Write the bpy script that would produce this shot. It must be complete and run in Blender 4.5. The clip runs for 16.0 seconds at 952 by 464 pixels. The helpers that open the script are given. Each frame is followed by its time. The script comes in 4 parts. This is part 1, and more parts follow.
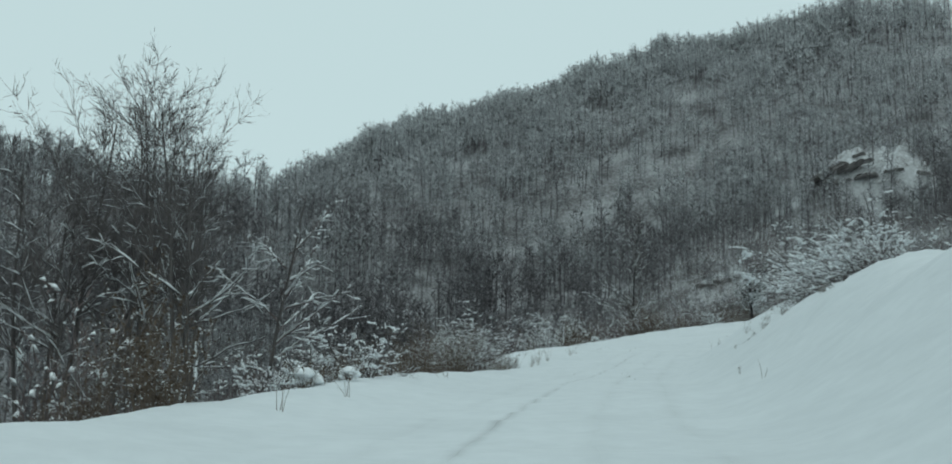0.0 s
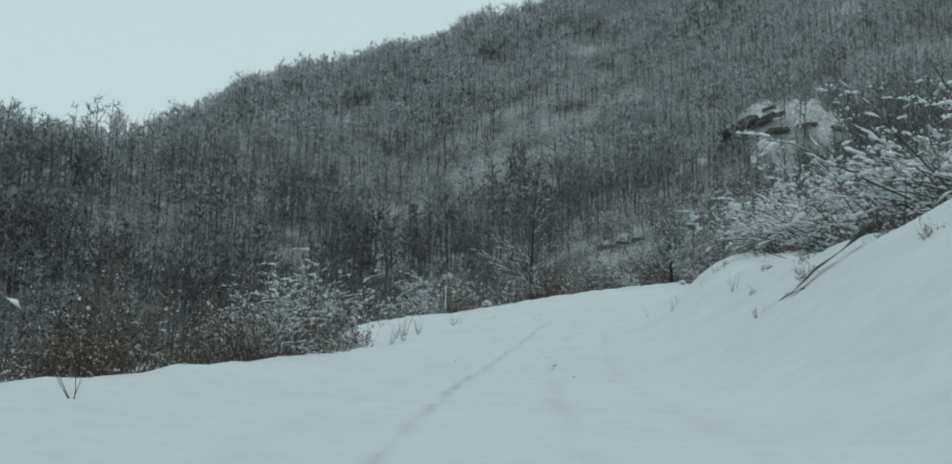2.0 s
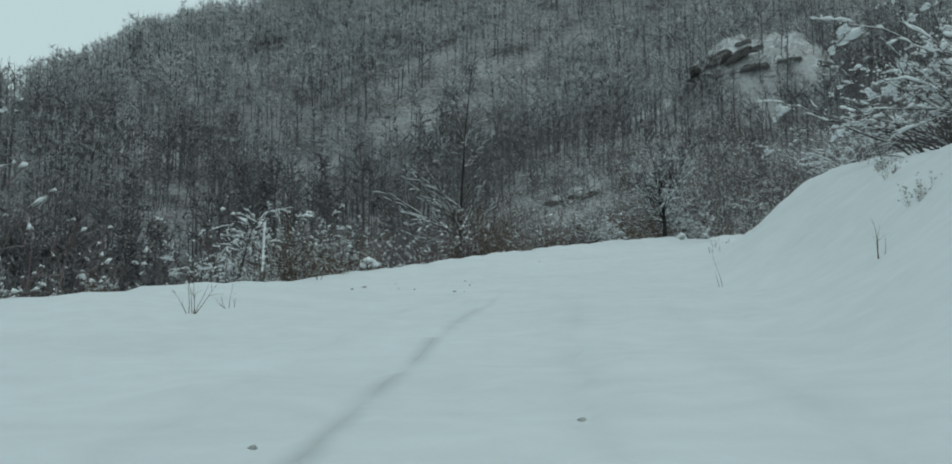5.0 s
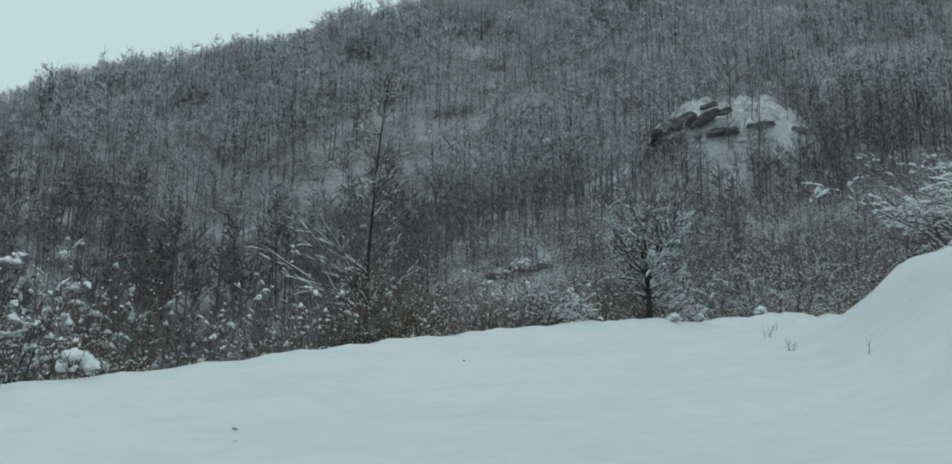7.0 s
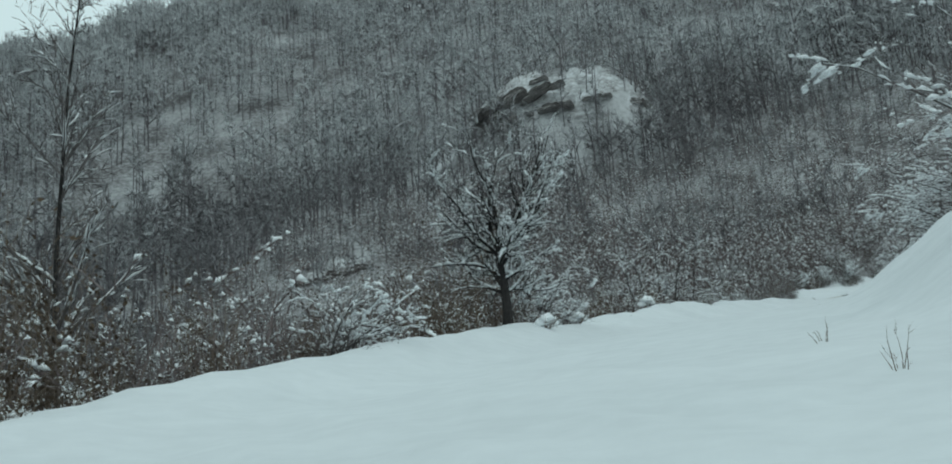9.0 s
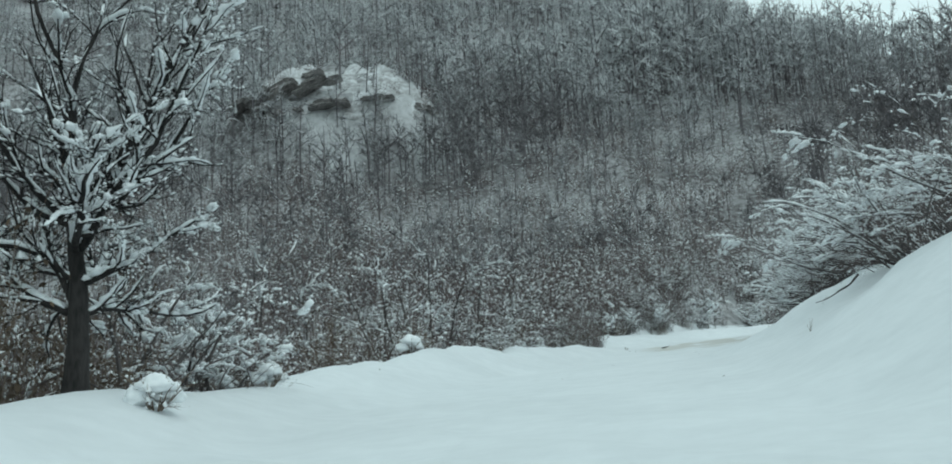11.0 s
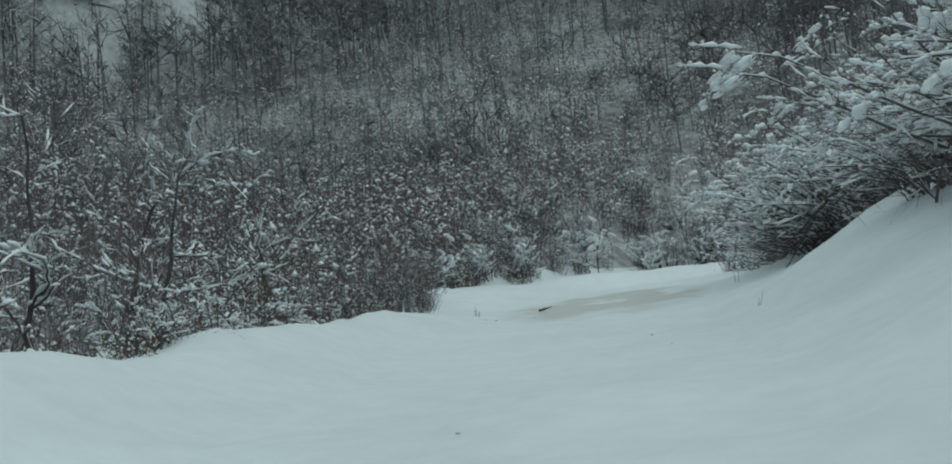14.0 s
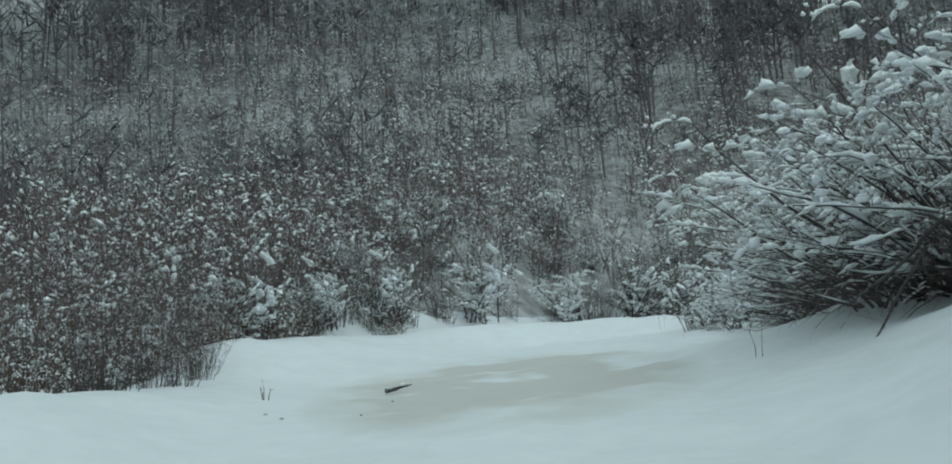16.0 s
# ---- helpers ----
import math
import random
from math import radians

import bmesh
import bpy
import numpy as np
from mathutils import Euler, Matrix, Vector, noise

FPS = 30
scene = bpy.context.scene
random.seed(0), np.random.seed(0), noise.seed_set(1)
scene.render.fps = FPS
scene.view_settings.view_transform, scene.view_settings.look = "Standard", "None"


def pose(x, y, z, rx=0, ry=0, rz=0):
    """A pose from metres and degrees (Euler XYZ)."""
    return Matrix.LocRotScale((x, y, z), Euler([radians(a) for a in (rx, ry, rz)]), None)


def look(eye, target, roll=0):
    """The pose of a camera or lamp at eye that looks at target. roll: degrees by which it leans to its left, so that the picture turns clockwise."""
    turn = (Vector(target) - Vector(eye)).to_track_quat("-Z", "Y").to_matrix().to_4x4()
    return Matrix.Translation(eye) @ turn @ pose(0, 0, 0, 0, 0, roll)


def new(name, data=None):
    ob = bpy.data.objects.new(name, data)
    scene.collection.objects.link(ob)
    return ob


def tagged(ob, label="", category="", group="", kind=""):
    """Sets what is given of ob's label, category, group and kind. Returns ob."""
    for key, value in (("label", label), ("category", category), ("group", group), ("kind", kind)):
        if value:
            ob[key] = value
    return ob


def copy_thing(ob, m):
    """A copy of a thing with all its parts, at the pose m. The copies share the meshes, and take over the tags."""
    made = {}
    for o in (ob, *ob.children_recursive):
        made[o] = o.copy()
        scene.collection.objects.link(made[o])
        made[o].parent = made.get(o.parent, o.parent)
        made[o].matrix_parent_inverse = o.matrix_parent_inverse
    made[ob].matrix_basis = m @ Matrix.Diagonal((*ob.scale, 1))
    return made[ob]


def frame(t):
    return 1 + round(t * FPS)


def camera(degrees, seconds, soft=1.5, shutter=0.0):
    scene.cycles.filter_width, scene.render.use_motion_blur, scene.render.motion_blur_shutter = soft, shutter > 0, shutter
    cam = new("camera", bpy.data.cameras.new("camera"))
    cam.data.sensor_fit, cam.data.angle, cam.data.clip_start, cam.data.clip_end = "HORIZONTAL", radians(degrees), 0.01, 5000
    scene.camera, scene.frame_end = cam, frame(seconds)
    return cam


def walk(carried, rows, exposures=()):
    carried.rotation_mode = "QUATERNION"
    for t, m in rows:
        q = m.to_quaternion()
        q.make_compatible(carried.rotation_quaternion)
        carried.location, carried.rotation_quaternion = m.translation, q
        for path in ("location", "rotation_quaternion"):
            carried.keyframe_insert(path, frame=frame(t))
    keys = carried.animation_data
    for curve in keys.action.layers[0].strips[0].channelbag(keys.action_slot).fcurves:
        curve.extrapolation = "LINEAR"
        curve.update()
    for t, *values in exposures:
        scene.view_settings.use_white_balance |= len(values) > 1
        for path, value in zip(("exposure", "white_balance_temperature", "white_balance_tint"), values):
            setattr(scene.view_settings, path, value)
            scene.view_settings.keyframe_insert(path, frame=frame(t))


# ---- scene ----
cam = camera(44.74, 16.0, 1.8)
PATH = [
    (0, (-0.261, 3.227, -0.727), (-0.237, 22.724, 3.730), 1.13),
    (0.5, (0.195, 10.038, 0.116), (0.717, 29.590, 4.297), 2.40),
    (1, (0.840, 16.894, 0.978), (1.952, 36.455, 4.995), 1.28),
    (1.5, (1.561, 23.721, 1.860), (3.283, 43.246, 5.835), 0.82),
    (2, (2.381, 30.657, 2.727), (4.323, 50.168, 6.673), 0.43),
    (2.5, (3.397, 37.664, 3.666), (5.413, 57.273, 7.046), 0.20),
    (3, (4.470, 44.565, 4.624), (6.722, 64.164, 7.912), -0.84),
    (3.5, (5.493, 51.719, 5.521), (8.055, 71.169, 9.407), 0.15),
    (4, (6.631, 58.667, 6.238), (9.085, 78.207, 9.727), 1.41),
    (4.2, (7.073, 61.349, 6.512), (9.623, 80.862, 10.084), 1.02),
    (6.3, (12.810, 88.010, 10.776), (16.113, 107.447, 14.134), -1.19),
    (6.5, (13.327, 90.421, 11.218), (16.722, 109.802, 14.806), -1.01),
    (7, (14.866, 96.573, 12.193), (18.802, 115.583, 17.002), 0.33),
    (7.5, (16.427, 102.366, 13.249), (21.134, 121.179, 18.138), -2.59),
    (8, (18.102, 107.988, 14.218), (23.382, 126.616, 19.230), -1.19),
    (8.2, (18.860, 110.176, 14.633), (24.374, 128.701, 19.773), -2.33),
    (10.3, (28.733, 132.169, 19.305), (37.768, 149.435, 23.803), -2.91),
    (10.5, (29.910, 134.028, 19.683), (39.399, 150.860, 24.842), -2.86),
    (11, (33.106, 138.395, 20.605), (43.331, 154.848, 25.580), -3.20),
    (11.5, (36.364, 142.779, 21.614), (47.644, 158.662, 26.138), -2.23),
    (12, (39.592, 147.188, 22.558), (51.518, 162.653, 26.869), -2.92),
    (12.5, (42.656, 151.251, 23.373), (54.821, 166.549, 27.615), -1.50),
    (13, (45.631, 155.182, 24.120), (57.849, 170.500, 28.127), -2.19),
    (13.5, (48.793, 158.760, 24.904), (60.965, 174.137, 28.824), -3.45),
    (14, (51.973, 162.247, 25.703), (64.540, 177.323, 29.547), -5.43),
    (14.5, (54.992, 165.460, 26.381), (68.008, 179.934, 30.974), -4.89),
    (15, (58.000, 168.524, 26.992), (71.348, 182.839, 31.107), -3.49),
    (15.5, (61.166, 171.475, 27.671), (74.847, 185.672, 31.033), -3.27),
    (16, (64.311, 174.265, 28.369), (78.067, 188.082, 32.825), -3.80),
]
walk(cam, [(t, look(eye, target, roll)) for t, eye, target, roll in PATH],
     [(0, -0.03), (2, -0.07), (2.5, -0.1), (4, -0.14), (6.5, -0.04), (8, 0.03), (10.3, 0.28), (11, 0.37), (11.5, 0.22), (12.5, 0.03), (13.5, -0.03), (14.5, 0.02), (15, 0.08), (16, 0.19)])

# ---- light and sky ----
world = bpy.data.worlds.new("overcast_sky")
scene.world = world
world.use_nodes = True
wn, wl = world.node_tree.nodes, world.node_tree.links
wn.clear()
w_out = wn.new("ShaderNodeOutputWorld")
w_bg = wn.new("ShaderNodeBackground")
w_sky = wn.new("ShaderNodeTexSky")
w_sky.sky_type = "NISHITA"
w_sky.sun_disc = False
w_sky.sun_elevation, w_sky.sun_rotation = radians(32), radians(200)
w_mix = wn.new("ShaderNodeMixRGB")
w_mix.inputs[0].default_value = 0.94
w_mix.inputs[2].default_value = (5.45, 7.0, 7.1, 1)
w_bg.inputs[1].default_value = 0.105
wl.new(w_sky.outputs[0], w_mix.inputs[1])
wl.new(w_mix.outputs[0], w_bg.inputs[0])
wl.new(w_bg.outputs[0], w_out.inputs[0])
sun = new("sun", bpy.data.lights.new("sun", "SUN"))
sun.data.energy, sun.data.angle, sun.data.color = 0.25, radians(40), (1, 0.97, 0.93)
sun.matrix_world = look((0, 0, 50), (-12, 30, 0))


# ---- materials ----
def shader(name, rough=0.8):
    mat = bpy.data.materials.new(name)
    mat.use_nodes = True
    nt = mat.node_tree
    bsdf = nt.nodes["Principled BSDF"]
    bsdf.inputs["Roughness"].default_value = rough
    bsdf.inputs["Specular IOR Level"].default_value = 0.25
    return mat, nt, bsdf


def two_tone(name, a, b, scale, rough=0.8, bump=0.0, fine=4.0, stretch=(1, 1, 1), spread=0.3):
    """Two colours mixed by a coarse and a fine noise, with relief."""
    mat, nt, bsdf = shader(name, rough)
    tc = nt.nodes.new("ShaderNodeNewGeometry")
    mp = nt.nodes.new("ShaderNodeMapping")
    mp.inputs["Scale"].default_value = stretch
    nt.links.new(tc.outputs["Position"], mp.inputs[0])
    n1 = nt.nodes.new("ShaderNodeTexNoise")
    n1.inputs["Scale"].default_value, n1.inputs["Detail"].default_value = scale, 3
    n2 = nt.nodes.new("ShaderNodeTexNoise")
    n2.inputs["Scale"].default_value, n2.inputs["Detail"].default_value = scale * fine, 5
    for n in (n1, n2):
        nt.links.new(mp.outputs[0], n.inputs["Vector"])
    add = nt.nodes.new("ShaderNodeMath")
    add.operation = "ADD"
    nt.links.new(n1.outputs[0], add.inputs[0])
    nt.links.new(n2.outputs[0], add.inputs[1])
    ramp = nt.nodes.new("ShaderNodeMapRange")
    ramp.inputs[1].default_value, ramp.inputs[2].default_value = 1 - spread, 1 + spread
    nt.links.new(add.outputs[0], ramp.inputs[0])
    mix = nt.nodes.new("ShaderNodeMixRGB")
    mix.inputs[1].default_value, mix.inputs[2].default_value = (*a, 1), (*b, 1)
    nt.links.new(ramp.outputs[0], mix.inputs[0])
    nt.links.new(mix.outputs[0], bsdf.inputs["Base Color"])
    if bump:
        bp = nt.nodes.new("ShaderNodeBump")
        bp.inputs["Strength"].default_value, bp.inputs["Distance"].default_value = 0.6, bump
        nt.links.new(add.outputs[0], bp.inputs["Height"])
        nt.links.new(bp.outputs[0], bsdf.inputs["Normal"])
    return mat


SNOW = two_tone("snow", (0.63, 0.66, 0.68), (0.705, 0.735, 0.755), 0.35, 0.6, 0.05, 6)
SNOW_CLUMP = two_tone("clinging_snow", (0.74, 0.77, 0.79), (0.86, 0.88, 0.89), 3.0, 0.7, 0.02)
# Bark, dark bark and twig tones are raised to stand in for haze.
HAZED_BARK = two_tone("bark", (0.068, 0.062, 0.061), (0.135, 0.123, 0.12), 2.0, 0.95, 0.01, 6, (1, 1, 0.25))
DARK_BARK = two_tone("dark_bark", (0.045, 0.041, 0.041), (0.1, 0.09, 0.087), 3.0, 0.95, 0.03, 6, (1, 1, 0.25), spread=0.2)
WET_BARK = two_tone("wet_bark", (0.012, 0.011, 0.011), (0.04, 0.036, 0.035), 3.0, 0.9, 0.03, 6, (1, 1, 0.25), spread=0.2)
TWIG = two_tone("twig_bark", (0.098, 0.079, 0.077), (0.21, 0.169, 0.165), 0.6, 0.9)
BROWN = two_tone("dry_stalk", (0.11, 0.085, 0.068), (0.2, 0.155, 0.12), 0.8, 0.9)
# Bark of the far woods is painted paler in place of distant haze.
HAZED_FAR_BARK = two_tone("hazed_woods_bark", (0.095, 0.086, 0.092), (0.2, 0.186, 0.195), 0.02, 0.95, 0, 40, spread=0.2)
FROST_HAZE = two_tone("frosted_hazed_twigs", (0.12, 0.113, 0.12), (0.55, 0.565, 0.575), 0.03, 0.85, 0, 30, spread=0.2)
# hoar frost grows heavier towards the ridge; the paling also paints in haze
fr = FROST_HAZE.node_tree
fr_mix = [n for n in fr.nodes if n.type == "MIX_RGB"][0]
fr_pos = [n for n in fr.nodes if n.type == "NEW_GEOMETRY"][0]
fr_sep, fr_map, fr_add, fr_rng = fr.nodes.new("ShaderNodeSeparateXYZ"), fr.nodes.new("ShaderNodeMapRange"), fr.nodes.new("ShaderNodeMath"), [n for n in fr.nodes if n.type == "MAP_RANGE"][0]
fr_map.inputs[1].default_value, fr_map.inputs[2].default_value, fr_map.inputs[3].default_value, fr_map.inputs[4].default_value = 62, 152, -0.28, 1.35
fr.links.new(fr_pos.outputs["Position"], fr_sep.inputs[0])
fr.links.new(fr_sep.outputs[2], fr_map.inputs[0])
fr.links.new(fr_rng.outputs[0], fr_add.inputs[0])
fr.links.new(fr_map.outputs[0], fr_add.inputs[1])
fr_add.use_clamp = True
fr.links.new(fr_add.outputs[0], fr_mix.inputs[0])
ROCK = two_tone("rock", (0.15, 0.143, 0.143), (0.42, 0.4, 0.39), 0.8, 0.9, 0.25)

FLOOR = two_tone("woods_floor", (0.1, 0.093, 0.095), (0.42, 0.424, 0.432), 0.08, 0.95, 0.25, 16, spread=0.22)


def bare_snow():
    # open ground on the slope keeps its snow
    nt = FLOOR.node_tree
    bsdf, mix = nt.nodes["Principled BSDF"], [n for n in nt.nodes if n.type == "MIX_RGB"][0]
    at = nt.nodes.new("ShaderNodeAttribute")
    at.attribute_name = "open_ground"
    over = nt.nodes.new("ShaderNodeMixRGB")
    over.inputs[2].default_value = (0.60, 0.62, 0.635, 1)
    nt.links.new(at.outputs["Fac"], over.inputs[0])
    nt.links.new(mix.outputs[0], over.inputs[1])
    nt.links.new(over.outputs[0], bsdf.inputs["Base Color"])


bare_snow()


def snow_details():
    # faint wheel ruts and a muddy stain in the road's snow
    nt = SNOW.node_tree
    bsdf, bump = nt.nodes["Principled BSDF"], [n for n in nt.nodes if n.type == "BUMP"][0]
    mix = [n for n in nt.nodes if n.type == "MIX_RGB"][0]
    pos = [n for n in nt.nodes if n.type == "NEW_GEOMETRY"][0]

    def calc(op, p, q):
        n = nt.nodes.new("ShaderNodeMath")
        n.operation = op
        for k, v in enumerate((p, q)):
            if isinstance(v, (int, float)):
                n.inputs[k].default_value = v
            else:
                nt.links.new(v, n.inputs[k])
        return n.outputs[0]

    at = nt.nodes.new("ShaderNodeAttribute")
    at.attribute_name = "across"
    wav = nt.nodes.new("ShaderNodeTexNoise")
    wav.inputs["Scale"].default_value = 0.12
    nt.links.new(pos.outputs["Position"], wav.inputs["Vector"])
    rough = nt.nodes.new("ShaderNodeTexNoise")
    rough.inputs["Scale"].default_value, rough.inputs["Detail"].default_value = 0.5, 6
    nt.links.new(pos.outputs["Position"], rough.inputs["Vector"])
    lane = calc("ADD", at.outputs["Fac"], calc("MULTIPLY", wav.outputs[0], 0.3))
    depth = 0.0
    for place, wide, deep in ((-1.3, 0.13, 1.0), (-2.6, 0.3, 0.35), (0.6, 0.3, 0.5), (2.2, 0.35, 0.45)):
        gap = calc("ABSOLUTE", calc("SUBTRACT", lane, place), 0.0)
        dip = calc("MAXIMUM", calc("SUBTRACT", 1.0, calc("DIVIDE", gap, wide * 1.6)), 0.0)
        dip = calc("MULTIPLY", calc("MULTIPLY", dip, dip), deep)
        depth = calc("ADD", depth, calc("MULTIPLY", dip, calc("MULTIPLY", calc("MAXIMUM", calc("SUBTRACT", rough.outputs[0], 0.3), 0.05), 3.4)))
    # fresh snow hides the ruts further up
    seen = nt.nodes.new("ShaderNodeSeparateXYZ")
    nt.links.new(pos.outputs["Position"], seen.inputs[0])
    depth = calc("MULTIPLY", depth, calc("MINIMUM", calc("MAXIMUM", calc("DIVIDE", calc("SUBTRACT", 104.0, seen.outputs[1]), 16.0), 0.12), 1.0))
    lower = nt.nodes.new("ShaderNodeBump")
    lower.invert = True
    lower.inputs["Strength"].default_value, lower.inputs["Distance"].default_value = 0.6, 0.14
    nt.links.new(depth, lower.inputs["Height"])
    nt.links.new(bump.outputs[0], lower.inputs["Normal"])
    nt.links.new(lower.outputs[0], bsdf.inputs["Normal"])
    sep = nt.nodes.new("ShaderNodeSeparateXYZ")
    nt.links.new(pos.outputs["Position"], sep.inputs[0])
    px, py = calc("SUBTRACT", sep.outputs[0], 80.0), calc("SUBTRACT", sep.outputs[1], 189.3)
    ex = calc("DIVIDE", calc("ADD", calc("MULTIPLY", px, 0.77), calc("MULTIPLY", py, 0.64)), 8.5)
    ey = calc("DIVIDE", calc("SUBTRACT", calc("MULTIPLY", py, 0.77), calc("MULTIPLY", px, 0.64)), 3.6)
    spot = calc("SUBTRACT", 1.0, calc("ADD", calc("MULTIPLY", ex, ex), calc("MULTIPLY", ey, ey)))
    blot = nt.nodes.new("ShaderNodeTexNoise")
    blot.inputs["Scale"].default_value, blot.inputs["Detail"].default_value = 0.45, 4
    nt.links.new(pos.outputs["Position"], blot.inputs["Vector"])
    mud = calc("MULTIPLY", calc("MAXIMUM", spot, 0.0), calc("MAXIMUM", calc("SUBTRACT", blot.outputs[0], 0.33), 0.0))
    mud = calc("MINIMUM", calc("MULTIPLY", mud, 4.5), 0.5)
    tint = nt.nodes.new("ShaderNodeMixRGB")
    tint.inputs[2].default_value = (0.36, 0.32, 0.25, 1)
    nt.links.new(mud, tint.inputs[0])
    # grey tint along the ruts, stronger where they are deeper
    rut_tint = nt.nodes.new("ShaderNodeMixRGB")
    rut_tint.inputs[2].default_value = (0.40, 0.41, 0.41, 1)
    nt.links.new(calc("MINIMUM", calc("MULTIPLY", depth, 0.4), 0.55), rut_tint.inputs[0])
    nt.links.new(mix.outputs[0], rut_tint.inputs[1])
    nt.links.new(rut_tint.outputs[0], tint.inputs[1])
    nt.links.new(tint.outputs[0], bsdf.inputs["Base Color"])


snow_details()

# ---- the road's line: x, y, z of the snow under the car ----
ROAD = [(-3.4, -58.0, -9.60), (-1.6, -28.0, -5.90), (-0.3, 3.2, -2.11), (0.8, 16.9, -0.40), (2.4, 30.7, 1.35), (4.5, 44.6, 3.24), (6.6, 58.7, 4.86), (9.7, 74.6, 7.10), (13.3, 90.4, 9.84), (16.4, 102.4, 11.87), (18.9, 110.2, 13.25), (23.2, 121.2, 15.55), (28.7, 132.2, 17.92), (36.4, 142.8, 20.23), (42.7, 151.3, 21.99), (48.8, 158.8, 23.52), (55.0, 165.5, 25.00), (61.2, 171.5, 26.29), (67.8, 177.4, 27.6), (75.6, 184.2, 29.35), (83.2, 190.6, 31.05), (90.5, 195.6, 32.5), (97.5, 198.2, 33.6), (105.5, 198.2, 34.6), (116.0, 194.5, 36.0), (132.0, 187.0, 38.0), (150.0, 178.0, 40.0)]


def road_line(step=0.6):
    """Points along a smooth curve through the road's points."""
    pts = np.array(ROAD, float)
    out = []
    for i in range(1, len(pts) - 2):
        p0, p1, p2, p3 = pts[i - 1 : i + 3]
        n = max(2, int(np.linalg.norm(p2 - p1) / step))
        u = (np.arange(n) / n)[:, None]
        out.append(0.5 * (2 * p1 + (p2 - p0) * u + (2 * p0 - 5 * p1 + 4 * p2 - p3) * u**2 + (3 * p1 - p0 - 3 * p2 + p3) * u**3))
    return np.concatenate(out)


LINE = road_line()
LINE_DIR = np.gradient(LINE[:, :2], axis=0)
LINE_DIR /= np.linalg.norm(LINE_DIR, axis=1)[:, None]
LINE_S = np.r_[0, np.cumsum(np.linalg.norm(np.diff(LINE[:, :2], axis=0), axis=1))]


def wobble(x, y, size, seed=0):
    """Smooth cheap noise, about -1 to 1."""
    r = np.random.RandomState(seed)
    out = np.zeros_like(x)
    for k in range(7):
        a, ph, fr = r.uniform(0, 2 * np.pi), r.uniform(0, 2 * np.pi), r.uniform(0.6, 2.2) / size
        out = out + np.sin((x * np.cos(a) + y * np.sin(a)) * fr * 2 * np.pi * 0.5 + ph + 0.8 * np.sin(0.5 * fr * (x * np.sin(a) - y * np.cos(a)) + ph * 2)) / (1 + 0.25 * k)
    return out / 2.6


def smax(a, b, k):
    return 0.5 * (a + b + np.sqrt((a - b) ** 2 + k * k))


def smin(a, b, k):
    return -smax(-a, -b, k)


def along(x, y):
    """Signed distance to the right of the road's line, and the index of its nearest point."""
    d = np.empty(len(x))
    idx = np.empty(len(x), int)
    for a in range(0, len(x), 20000):
        px, py = x[a : a + 20000, None] - LINE[None, :, 0], y[a : a + 20000, None] - LINE[None, :, 1]
        j = (px * px + py * py).argmin(1)
        rows = np.arange(len(j))
        dx, dy = px[rows, j], py[rows, j]
        side = np.sign(dx * LINE_DIR[j, 1] - dy * LINE_DIR[j, 0])
        d[a : a + 20000], idx[a : a + 20000] = np.hypot(dx, dy) * side, j
    return d, idx


def hill_height(x, y):
    """The wooded slopes across the valley."""
    steeper = 0.2 * np.clip(y - 320, 0, None)
    slope = 55.5 + 0.332 * (x - 60) + 0.491 * (y - 270) + steeper
    far = 171.7 + 0.337 * (x - 60) - 0.3 * (y - 452.7) - 1.36 * np.clip(-38 - x, 0, None) - 0.82 * np.clip(x - 110, 0, None)
    side = 106.6 + 0.491 * (y - 270) - 0.45 * (x - 214) + steeper
    main = smin(smin(slope, far, 8), side, 8)
    main = main + 5 * wobble(x, y, 110, 3) + 2.2 * wobble(x, y, 38, 4) - 7.5 * np.exp(-(((x - 218) / 24) ** 2 + ((y - 245) / 22) ** 2)) - 9 * np.exp(-(((x - 40) / 45) ** 2 + ((y - 315) / 35) ** 2)) + 2.6 * np.exp(-(((x - 90) / 22) ** 2 + ((y - 206) / 16) ** 2))
    spur = smin(41 + 0.55 * (-0.42 * (x + 51) + 0.91 * (y - 262)), 83 - 0.03 * (x + 60) + 2 * wobble(x, y, 60, 6), 6)
    spur = spur + 1.5 * wobble(x, y, 30, 9)
    h = smax(main, spur, 8)
    # steep knoll with the rock ledges
    du, dv = (0.72 * (x - 96) - 0.69 * (y - 277)) / 21, (0.69 * (x - 96) + 0.72 * (y - 277)) / 12
    w = np.clip((1.0 - np.sqrt(du**2 + dv**2)) / 0.5, 0, 1)
    w = w * w * (3 - 2 * w)
    return h + w * np.clip(80 + 0.55 * (x - 94) + 0.72 * (y - 276) - h, 0, 30)


